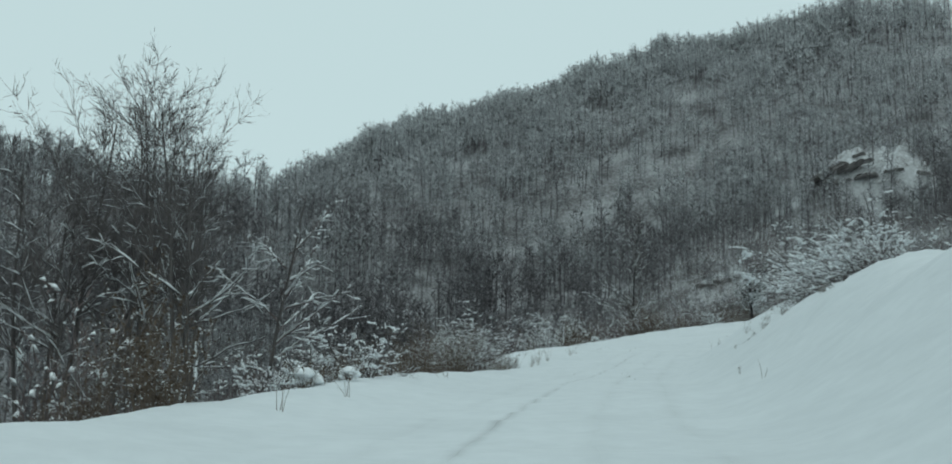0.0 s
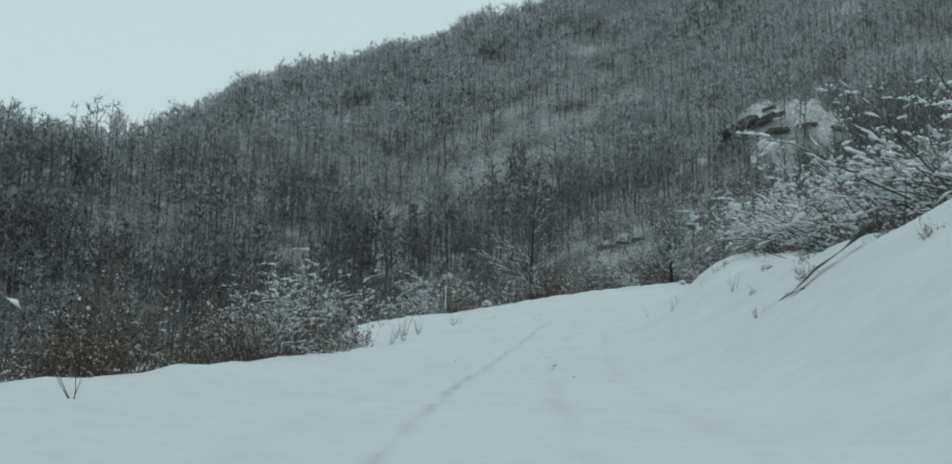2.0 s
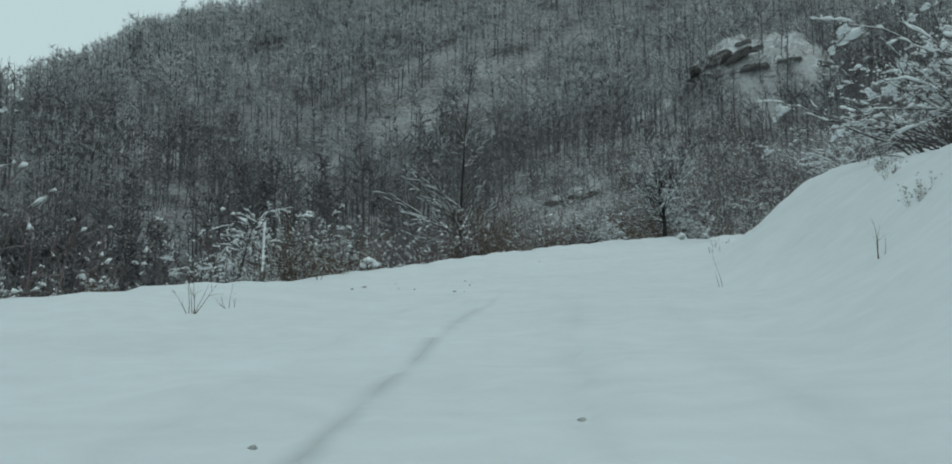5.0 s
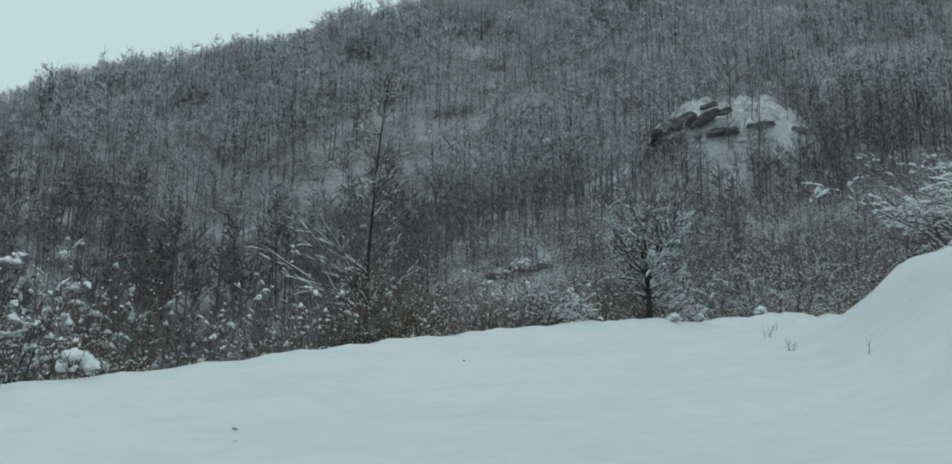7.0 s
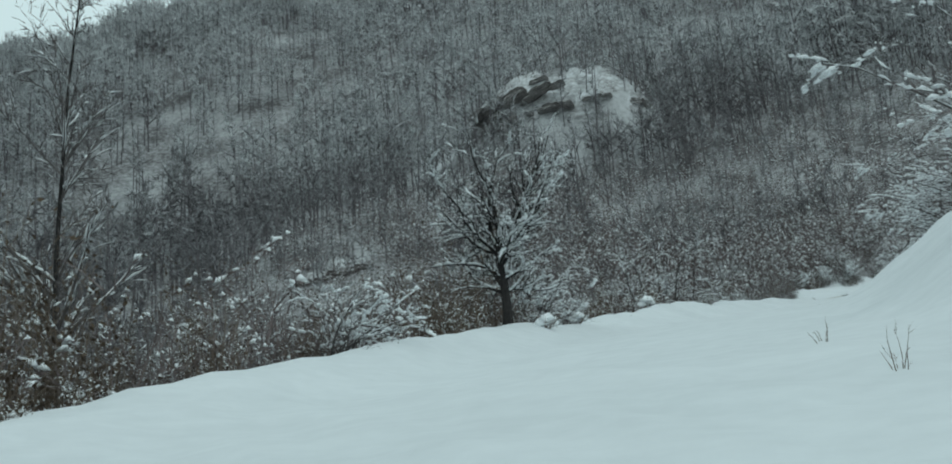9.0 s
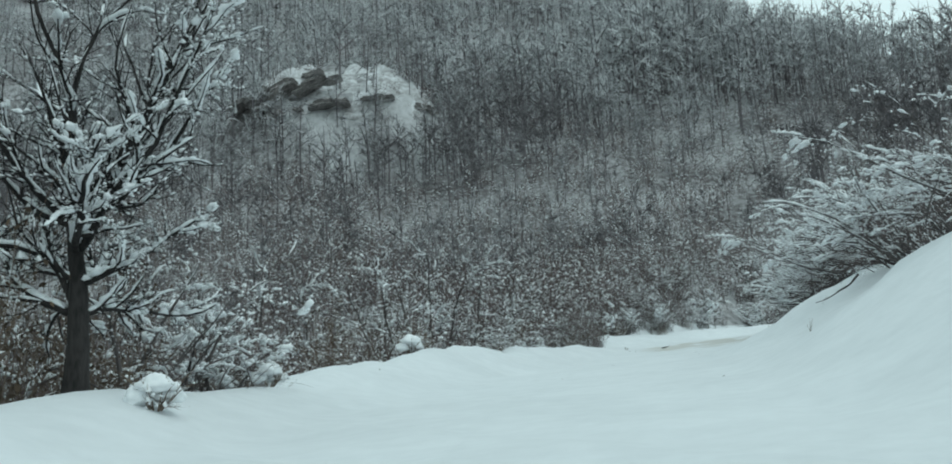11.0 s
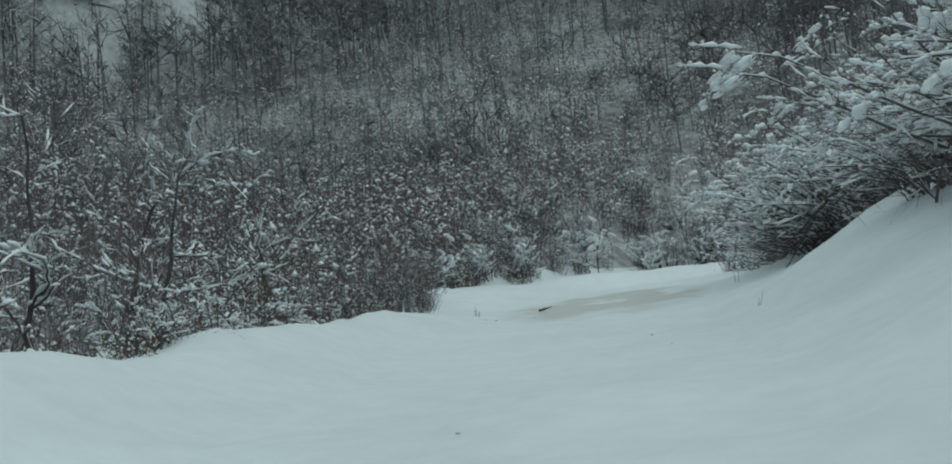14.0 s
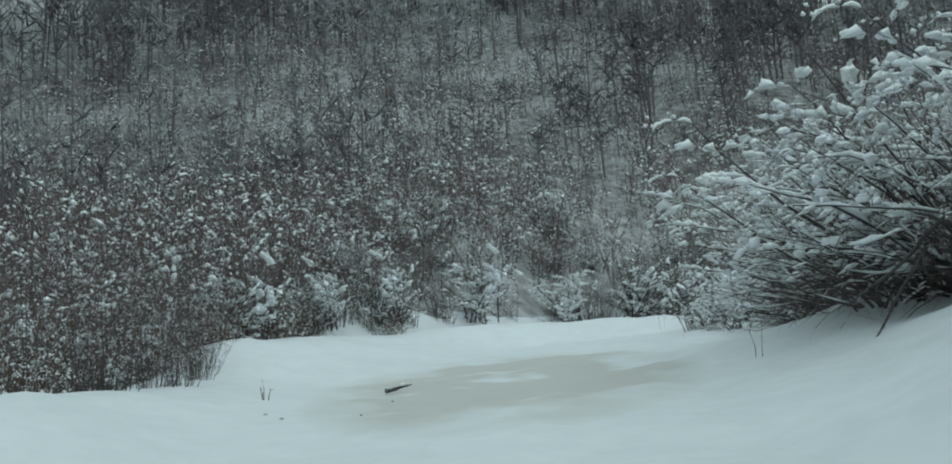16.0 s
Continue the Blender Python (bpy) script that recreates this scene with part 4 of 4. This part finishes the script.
for n in range(46):
    s = rv.uniform(140, 186)
    j = int(np.searchsorted(LINE_S, s))
    off = shoulder(s)[0] + rv.uniform(1.0, 15)
    plant(("stalk_a", "stalk_b", "stalk_dark")[rv.choice(3, p=(0.45, 0.3, 0.25))], LINE[j, 0] - LINE_DIR[j, 1] * off, LINE[j, 1] + LINE_DIR[j, 0] * off, rv.uniform(0.7, 1.15), rv.uniform(0, 360), "dense brown withered brush below the verge", group="brush behind the berm")
for n in range(52):
    # tall brush down the slope behind the forked tree and round the poplar's foot
    a, far = (rv.uniform(0.1, 0.35), rv.uniform(22, 50)) if n < 32 else (rv.uniform(-0.1, 0.16), rv.uniform(32, 58))
    ex, ey = (29.9, 134.0) if n < 32 else (17.0, 108.0)
    x, y = ex + far * math.sin(a), ey + far * math.cos(a)
    off, j = along(np.array([x]), np.array([y]))
    if off[0] > -shoulder(LINE_S[j[0]])[0] - 1.5:
        continue
    plant(("stalk_a", "stalk_b", "stalk_dark")[rv.choice(3, p=(0.5, 0.3, 0.2))], x, y, rv.uniform(1.1, 1.7), rv.uniform(0, 360), "tall brown withered brush on the slope below the road", group="brush behind the berm")
for n in range(44):
    s = rv.uniform(60, 236) if n < 28 else rv.uniform(64, 110)
    j = int(np.searchsorted(LINE_S, s))
    off = shoulder(s)[0] + rv.uniform(0.2, 1.4)
    px, py = LINE[j, 0] - LINE_DIR[j, 1] * off, LINE[j, 1] + LINE_DIR[j, 0] * off
    plant("low_weed", px, py, rv.uniform(0.5, 1.0), rv.uniform(0, 360), "low tuft of dry weeds capped with snow", group="snowy weed tufts")
for n in range(14):
    s = rv.uniform(247, 272)
    j = int(np.searchsorted(LINE_S, s))
    off = shoulder(s)[0] + rv.uniform(-0.2, 1.2)
    plant("low_weed", LINE[j, 0] - LINE_DIR[j, 1] * off, LINE[j, 1] + LINE_DIR[j, 0] * off, rv.uniform(0.7, 1.3), rv.uniform(0, 360), "low tuft of dry weeds capped with snow", group="snowy weed tufts")
for x, y, k, size in [(92.6, 193.6, "stalk_snow", 0.8), (94.6, 193.4, "shrub_c", 0.8), (93.4, 191.4, "stalk_dark", 0.9), (95.6, 191.2, "shrub_c", 1.0), (91.9, 192.0, "shrub_c", 0.6), (97.2, 193.8, "stalk_snow", 1.0), (96.4, 195.6, "shrub_c", 0.8), (99.0, 195.6, "stalk_dark", 1.0), (98.2, 191.6, "shrub_c", 1.1), (100.8, 193.6, "stalk_snow", 1.1), (102.4, 197.2, "shrub_c", 1.0)]:
    plant(k, x, y, size, 97 * x, "snowy low bush where the bank ends", group="bushes where the bank ends")
# dry tufts along the bank's broken edge
for n in range(11):
    s = rv.uniform(78, 136)
    j = int(np.searchsorted(LINE_S, s))
    off = rv.uniform(7.0, 9.6)
    plant("low_weed", LINE[j, 0] + LINE_DIR[j, 1] * off, LINE[j, 1] - LINE_DIR[j, 0] * off, rv.uniform(0.3, 0.55), rv.uniform(0, 360), "low tuft of dry weeds on the bank's edge", group="weed tufts on the bank")
for x, y, size in [(74.6, 193.2, 0.75), (75.6, 193.9, 0.7), (76.6, 194.9, 0.62), (72.6, 191.6, 0.8), (77.4, 196.1, 0.7), (73.31, 192.32, 0.95), (71.72, 191.75, 1.0), (69.15, 190.4, 0.9), (66.68, 189.16, 0.85)]:
    plant("stalk_dark", x, y, size, 80 * size, "upright dark bush at the road's edge", group="dark roadside brush")


# ---- undergrowth on the slopes: saplings with flecks of snow ----
def sapling_template(seed):
    g = Growth(seed)
    spec = [level(3, 0.08, 0.04, 1.5, 0.7, 0.4, 0.1, 0.3, 0.02), level(2, 0.18, 0.04, 1.2, 0.7, 0.6, 0.1, 0.7, 0.032), level(2, 0.25, 0.02, 0, snow=0.27, cake=0.03)]
    for _ in range(3):
        a, t = g.r.uniform(0, 6.28), g.r.uniform(0, 0.4)
        g.limb((0.1 * np.cos(a), 0.1 * np.sin(a), 0), (np.cos(a) * t, np.sin(a) * t, 1), g.r.uniform(0.6, 1), g.r.uniform(0.004, 0.008), 0, spec)
    stems = [np.array(c) for c in zip(*g.seg[0])]
    rows = [np.array(c) for c in zip(*(g.seg.get(1, []) + g.seg.get(2, [])))]
    side = unit(np.cross(rows[1] - rows[0], g.r.normal(0, 1, rows[0].shape))) * 0.006
    tv = np.stack([rows[0] - side, rows[0] + side, rows[1]], 1).reshape(-1, 3)
    flecks = []
    for lv, line, deep in g.drape:
        for k in range(1, len(deep)):
            if deep[k] > 0:
                a, b = line[k - 1][0], line[k][0]
                flecks.append(((a + b) / 2 + [0, 0, deep[k] * 0.3], b - a, min(np.linalg.norm(b - a) * 0.45, deep[k] * 1.6), deep[k] * 1.05, deep[k] * 0.8))
    at, ax, ln, wd, ht = (np.array(c) for c in zip(*flecks))
    return ribbons(stems[0], stems[1], stems[2], stems[3], g.r), (tv, np.arange(len(tv)).reshape(-1, 3)), lumps(g.r, at, ax, ln, wd, ht, 2)


saps = [sapling_template(300 + k) for k in range(7)]
ru = np.random.RandomState(90)
j = np.r_[ru.randint(40, len(LINE) - 60, 1400), np.searchsorted(LINE_S, ru.uniform(150, 225, 900))]
off = np.r_[12 + 45 * ru.uniform(0, 1, 1400) ** 1.4, 9.5 + 26 * ru.uniform(0, 1, 900)]
ux, uy = LINE[j, 0] - LINE_DIR[j, 1] * off, LINE[j, 1] + LINE_DIR[j, 0] * off
hx, hy = ru.uniform(58, 180, 6200), ru.uniform(188, 285, 6200)
kept = (ru.uniform(0, 1, 6200) < 1.1 - np.hypot(hx - 85, hy - 195) / 110) & ~(((hx - 95) / 9) ** 2 + ((hy - 275) / 6) ** 2 < 1)
ux, uy = np.r_[ux, hx[kept], ru.uniform(8, 66, 1100), ru.uniform(66, 112, 700)], np.r_[uy, hy[kept], ru.uniform(198, 266, 1100), ru.uniform(203, 232, 700)]
ud, uj = along(ux, uy)
ok = (ud < -shoulder(LINE_S[uj])[0] - 2.2) | (ud > 30)
ux, uy = ux[ok], uy[ok]
uh = ru.uniform(2.4, 5.0, len(ux))
stuff("undergrowth", scatter([t[0] for t in saps], ux, uy, 12, uh), TWIG, "thin dark stems of bare saplings on the slope", "undergrowth")
stuff("undergrowth_twigs", scatter([t[1] for t in saps], ux, uy, 12, uh), TWIG, "fine bare twigs of the saplings", "twigs")
stuff("undergrowth_snow", scatter([t[2] for t in saps], ux, uy, 12, uh), SNOW_CLUMP, "flecks of snow caught in the saplings", "snow", True)

# ---- snowy bushes along the foot of the slope behind the road's end ----
for n in range(130):
    j = int(np.searchsorted(LINE_S, rv.uniform(243, 276)))
    off = 9.6 + 11 * rv.uniform() ** 2.2
    x, y = LINE[j, 0] - LINE_DIR[j, 1] * off, LINE[j, 1] + LINE_DIR[j, 0] * off
    kind = ("shrub_c", "shrub_a", "stalk_dark", "shrub_b", "stalk_snow")[rv.choice(5, p=(0.16, 0.06, 0.34, 0.06, 0.38))]
    plant(kind, x, y, rv.uniform(0.6, 1.15), rv.uniform(0, 360), "snowy low bush at the foot of the slope", group="bushes at the slope's foot")


# ---- rock outcrop on the slope ----
def slab(seed, lx, ly, lz):
    """A rough layered block of rock."""
    r = np.random.RandomState(seed)
    bm = bmesh.new()
    bmesh.ops.create_cube(bm, size=2.0)
    bmesh.ops.subdivide_edges(bm, edges=bm.edges[:], cuts=5, use_grid_fill=True)
    ph = r.uniform(0, 50, 3)
    for v in bm.verts:
        p = v.co.copy()
        q = p.normalized() * (0.55 * p.length + 0.55)
        n = noise.noise(Vector((p.x * 1.3 + ph[0], p.y * 1.3 + ph[1], p.z * 2.5 + ph[2])))
        layer = 0.16 * math.sin(p.z * 7 + 2.5 * n)
        q = q * (1 + 0.3 * n + layer * (1 - abs(p.z) * 0.6))
        v.co = Vector((q.x * lx, q.y * ly, q.z * lz))
    me = bpy.data.meshes.new("rock_slab")
    bm.to_mesh(me)
    bm.free()
    me.materials.append(ROCK)
    return me


def snow_cap(seed, lx, ly, lz):
    r = np.random.RandomState(seed)
    bm = bmesh.new()
    bmesh.ops.create_icosphere(bm, subdivisions=3, radius=1.0)
    ph = r.uniform(0, 50)
    for v in bm.verts:
        n = noise.noise(v.co * 1.6 + Vector((ph, 0, 0)))
        q = v.co * (1 + 0.35 * n)
        v.co = Vector((q.x * lx, q.y * ly, (q.z if q.z > 0 else q.z * 0.4) * lz))
    for f in bm.faces:
        f.smooth = True
    me = bpy.data.meshes.new("snow_cap")
    bm.to_mesh(me)
    bm.free()
    me.materials.append(SNOW_CLUMP)
    return me


def outcrop(name, spots, caps, label):
    ob = tagged(new(name), label, "rock")
    for n, (x, y, up, lx, ly, lz, turn, tip) in enumerate(spots):
        gz = float(ground_height(np.array([x]), np.array([y]))[0])
        part("slab", slab(200 + n, lx, ly, lz), ob).matrix_basis = pose(x, y, gz + up, 0, tip, turn)
    for n, (x, y, up, lx, ly, lz, turn) in enumerate(caps):
        gz = float(ground_height(np.array([x]), np.array([y]))[0])
        cap = snow_cap(230 + n, lx, ly, lz)
        cap.materials[0] = SNOW_PATCH
        part("snow_cap", cap, ob, "patchy snow above the rock").matrix_basis = pose(x, y, gz + up, 26, -16, turn)
    return ob


def rock_mound():
    """A steep snow-covered knoll on the slope, with dark ledges that stick out of it."""
    ob = tagged(new("rock_outcrop"), "dark layered rock ledges under snow among bare trees", "rock")
    n = 44
    uu, vv = np.meshgrid(np.linspace(-1, 1, n), np.linspace(-1, 1, n))
    x = 97.0 + 0.72 * 17.5 * uu + 0.69 * 5.8 * vv
    y = 275.2 - 0.69 * 17.5 * uu + 0.72 * 5.8 * vv
    w = np.clip((1.0 - np.sqrt(uu**2 + vv**2) + 0.55 * wobble(x, y, 7, 63)) / 0.35, 0, 1)
    z = ground_height(x, y) - 1.0 + 1.3 * w + w * (0.5 * wobble(x, y, 6, 61) + 0.45 * wobble(x, y, 2.4, 62))
    ii = np.arange(n * n).reshape(n, n)
    quads = np.stack([ii[:-1, :-1], ii[:-1, 1:], ii[1:, 1:], ii[1:, :-1]], -1).reshape(-1, 4)
    part("knoll", put_mesh("knoll", np.stack([x, y, z], -1).reshape(-1, 3), quads, SNOW_PATCH), ob, "patchy snow on the knoll")
    for k, (px, py, pz, lx, ly, lz, tip) in enumerate([(84.6, 280.4, 78.0, 1.2, 1.2, 0.35, -30), (86.6, 278.6, 78.9, 1.7, 1.3, 0.42, -30), (89.2, 276.4, 79.6, 2.1, 1.5, 0.5, -26), (92.2, 274.2, 79.8, 2.1, 1.4, 0.36, -22), (94.9, 272.4, 80.5, 1.1, 1.1, 0.25, -16), (86.2, 276.6, 76.4, 1.3, 1.0, 0.3, -22), (92.4, 270.9, 76.0, 1.5, 1.1, 0.35, -10), (94.6, 269.4, 76.2, 1.1, 1.0, 0.35, 6), (88.0, 275.2, 75.6, 0.7, 0.7, 0.3, -15), (90.2, 273.4, 76.0, 0.6, 0.7, 0.25, 10), (95.2, 279.4, 84.0, 1.3, 1.0, 0.3, -12), (98.4, 267.8, 76.7, 1.3, 0.9, 0.3, -6), (100.4, 267.0, 76.8, 0.8, 0.8, 0.24, -10), (105.2, 266.2, 75.8, 1.0, 0.9, 0.5, 10), (106.8, 266.4, 75.4, 0.6, 0.8, 0.45, -12)]):
        part("slab", slab(200 + k, lx, ly, lz), ob).matrix_basis = pose(px, py, pz, 0, tip, -44)


SNOW_PATCH = two_tone("patchy_snow", (0.28, 0.275, 0.275), (0.72, 0.74, 0.76), 0.3, 0.8, 0.25, 5, spread=0.25)
rock_mound()
outcrop("rock_ledge", [(49.4, 246.6, 0.05, 1.6, 0.9, 0.26, -14, 0), (52.9, 246.2, 0.05, 1.7, 0.8, 0.22, -8, 4), (55.4, 246.4, 0.0, 1.2, 0.8, 0.25, 10, 0)], [(51.0, 248.9, -0.5, 3.0, 2.4, 0.55, 0), (54.2, 250.2, -0.5, 2.4, 2.8, 0.6, 0)], "low dark rock ledge with patchy snow above")


# ---- fallen branches ----
def fallen_branch(x, y, z, tip, rad, seed, label, twigs=2.0, lies=False):
    """A dead branch from a high butt to a low twiggy tip."""
    ob = tagged(new("dead_branch"), label, "branch")
    ob.location = (x, y, z)
    g = Growth(seed)
    w = np.array(tip) - (x, y, z)
    ln = float(np.linalg.norm(w))
    spec = [level(8, 0.11, 0.0, twigs, 0.55, 0.2, 0.55, 0.5, 0.04), level(4, 0.15, 0.0, 0.8, 0.6, 0.5, 0.1, 0.15, 0.03), level(2, 0.2, 0)]
    g.limb((0, 0, 0), w / ln, ln, rad, 0, spec)
    finish(ob, g, DARK_BARK, DARK_TWIG, "bough", sides=6)
    for piece in ob.children if lies else ():
        # the branch sags onto the snow beneath it
        v = np.empty(len(piece.data.vertices) * 3, np.float32)
        piece.data.vertices.foreach_get("co", v)
        v = v.reshape(-1, 3)
        k = np.clip((v @ (w / ln)) / ln, 0, 1)
        stray = np.clip(v[:, 2] - k * w[2], -0.08, 0.5)
        v[:, 2] = ground_height(x + v[:, 0], y + v[:, 1]) - z + 0.14 + 0.25 * (1 - k) + stray
        piece.data.vertices.foreach_set("co", v.ravel())
        piece.data.update()


gz = ground_height(np.array([17.1, 12.1, 79.8, 79.4, 80.2]), np.array([61.9, 57.4, 182.0, 182.3, 182.5]))
fallen_branch(17.1, 61.9, float(gz[0]) + 0.3, (12.1, 57.4, float(gz[1]) + 0.1), 0.2, 401, "dead dark branch lying down the snowy bank", 3.4, True)
fallen_branch(81.3, 180.4, float(gz[2]) + 2.6, (79.8, 182.0, float(gz[2]) - 0.05), 0.06, 402, "broken grey branch leaning into the snow", 0.6)
fallen_branch(80.4, 181.3, float(gz[2]) + 1.2, (79.4, 182.3, float(gz[3]) - 0.03), 0.04, 403, "thin broken branch resting on the snow", 0.6)
gz = ground_height(np.array([55.9, 55.2]), np.array([157.3, 157.7]))
fallen_branch(55.9, 157.3, float(gz[0]) + 0.6, (55.2, 157.7, float(gz[1]) + 0.02), 0.035, 404, "short dead stick poking from the bank", 0.8)
fallen_branch(146, 237, 68, (141, 234, 60), 0.14, 405, "snow-lined fallen trunk leaning on the slope", 0.5)


# ---- small weeds that stick out of the snow ----
def weed(x, y, high, seed, stems=5, snow=0.0):
    gz = float(ground_height(np.array([x]), np.array([y]))[0])
    ob = tagged(new("weed"), "thin dry weed sticking out of the snow", "weed", "weeds in the snow")
    ob.location = (x, y, gz - 0.05)
    g = Growth(seed)
    spec = [level(4, 0.1, 0.02, 0.7, 0.6, 0.4, 0.3, snow, 0.035), level(2, 0.2, 0.0, 0, snow=snow, cake=0.03)]
    for _ in range(stems):
        a, t = g.r.uniform(0, 6.28), g.r.uniform(0, 0.55)
        g.limb((0.06 * np.cos(a), 0.06 * np.sin(a), 0), (np.cos(a) * t, np.sin(a) * t, 1), high * g.r.uniform(0.5, 1.1), 0.009, 0, spec)
    finish(ob, g, BROWN, BROWN, "stem_clump", sides=3)


for n, (x, y, high, stems) in enumerate([(20.0, 100.2, 0.9, 2), (20.6, 101.6, 0.6, 1), (30.74, 129.1, 0.6, 6), (32.9, 133.3, 0.3, 3), (75.5, 190.8, 0.35, 6), (77.5, 179.8, 0.7, 1), (80.8, 184.5, 1.0, 2), (71.2, 176.7, 0.3, 2),
                                         (5.1, 85.5, 1.1, 9), (4.4, 85.0, 1.3, 10), (4.0, 84.2, 1.0, 8), (4.3, 83.1, 1.0, 7), (3.7, 80.7, 0.9, 6), (7.3, 92.6, 0.9, 7), (7.9, 94.2, 0.6, 4), (9.9, 113.6, 0.7, 5), (-1.2, 45.8, 0.5, 4), (-3.2, 31.1, 0.7, 4), (-3.9, 25.4, 0.7, 4), (12.8, 60.1, 0.5, 8), (16.3, 72.5, 0.8, 6), (7.6, 34.6, 0.5, 2), (8.2, 39.5, 0.4, 3), (16.9, 83.3, 0.8, 4), (19.1, 90.3, 0.8, 5), (25.3, 114.3, 0.4, 2), (27.9, 122.1, 0.45, 7), (33.3, 133.8, 0.35, 4), (54.5, 157.7, 0.4, 3)]):
    weed(x, y, high, 500 + n, stems, 0.25)


# ---- snow heaped on stumps and clumps at the verge ----
def capped_clump(x, y, size, seed):
    gz = float(ground_height(np.array([x]), np.array([y]))[0])
    ob = tagged(new("snow_capped_clump"), "dark weed clump under a rounded cap of snow", "clump", "capped clumps on the verge")
    ob.location = (x, y, gz)
    g = Growth(seed)
    spec = [level(4, 0.15, -0.06, 1.2, 0.7, 0.5, 0.2, 0.5, 0.07), level(2, 0.2, -0.05, 0, snow=0.5, cake=0.06)]
    for _ in range(14):
        a = g.r.uniform(0, 6.28)
        g.limb((0.1 * np.cos(a) * size, 0.1 * np.sin(a) * size, 0), (np.cos(a) * 0.5, np.sin(a) * 0.5, 1), size * g.r.uniform(0.6, 1.1), 0.014, 0, spec)
    finish(ob, g, BROWN, BROWN, "stem_clump", sides=3, coarse=False)
    for k, (dx, dy, up, w) in enumerate([(0, 0, 0.42, 0.36), (0.3, 0.2, 0.26, 0.3), (-0.25, 0.22, 0.2, 0.26)]):
        part("snow_cap", snow_cap(seed + k, w * size, w * size, 0.27 * size), ob, "rounded cap of snow").location = (dx * size, dy * size, up * size)


for n, (x, y, size) in enumerate([(-4.89, 35.14, 0.9), (-3.94, 37.85, 0.6), (12.0, 118.6, 0.7), (37.63, 154.2, 0.75), (51.48, 172.52, 0.9), (59.1, 180.25, 0.5), (64.26, 185.41, 0.6), (67.41, 187.62, 0.5), (41.79, 160.59, 0.7)]):
    capped_clump(x, y, size, 600 + 7 * n)

# ---- marker stake with a cap of snow ----
gz = float(ground_height(np.array([8.05]), np.array([108.3]))[0])
stake = tagged(new("stake"), "thin wooden stake crusted with snow", "stake")
stake.location = (8.05, 108.3, gz - 0.1)
part("post", put_mesh("post", *prisms([(0, 0, 0), (0.02, 0, 0.9)], [(0.02, 0, 0.9), (0.05, 0, 1.9)], [0.035, 0.03], [0.03, 0.022], 6), HAZED_BARK), stake)
rs = np.random.RandomState(3)
zz = np.linspace(0.5, 1.9, 9)
part("snow", put_mesh("snow", *lumps(rs, np.column_stack([0.025 * zz, 0 * zz, zz]), np.tile([0.1, 0, 1.0], (9, 1)), np.full(9, 0.13), np.full(9, 0.06), np.full(9, 0.06)), SNOW_CLUMP), stake, "crust of snow")["kind"] = "stuff"

# ---- clods of dirty snow on the road ----
CLOD = two_tone("dirty_snow_clod", (0.3, 0.29, 0.28), (0.55, 0.55, 0.55), 9.0, 0.9, 0.01)


def clod(x, y, size, seed):
    gz = float(ground_height(np.array([x]), np.array([y]))[0])
    r = np.random.RandomState(seed)
    v, f = lumps(r, [(0, 0, 0)], [(1, 0.3, 0)], [size * 0.6], [size * 0.45], [size * 0.35])
    ob = tagged(new("clod", put_mesh("clod", v, f, CLOD)), "small clod of dirty snow on the road", "clod", "clods on the road")
    ob.location = (x, y, gz + size * 0.12)
    ob.rotation_euler = (0, 0, r.uniform(0, 6.28))


for n, (x, y, size) in enumerate([(12.28, 108.8, 0.12), (12.0, 108.9, 0.07), (14.48, 107.4, 0.16), (14.3, 108.5, 0.08), (14.9, 109.8, 0.07), (13.1, 100.8, 0.18), (11.95, 104.1, 0.1), (12.4, 104.0, 0.12), (11.0, 104.4, 0.2), (10.65, 103.8, 0.16), (13.35, 100.8, 0.08), (18.6, 124.2, 0.11), (20.3, 124.2, 0.14), (20.5, 124.4, 0.1),
                                  (8.9, 78.9, 0.11), (8.8, 72.1, 0.09), (8.5, 68.4, 0.12), (8.65, 68.2, 0.08), (11.1, 79.7, 0.1), (4.35, 72.4, 0.07), (14.9, 111.3, 0.13), (5.4, 67.3, 0.12), (8.1, 67.8, 0.1), (7.95, 63.6, 0.17), (7.5, 61.2, 0.12), (7.4, 57.6, 0.1), (58.5, 170.6, 0.08), (51.3, 163.7, 0.07), (50.3, 156.5, 0.09),
                                  (68.0, 176.7, 0.09), (66.8, 175.2, 0.07), (73.8, 187.9, 0.13), (74.0, 188.6, 0.1), (74.5, 187.0, 0.09), (76.1, 188.2, 0.09), (22.3, 110.8, 0.09), (46.8, 165.6, 0.08)]):
    clod(x, y, 0.62 * size, 700 + n)
# half-sunk branch in the stained patch
gz = ground_height(np.array([77.65, 78.25]), np.array([190.2, 190.0]))
fallen_branch(77.65, 190.2, float(gz[0]) + 0.0, (78.25, 190.0, float(gz[1]) + 0.03), 0.045, 406, "dark stick half sunk in the stained snow", 0.0)
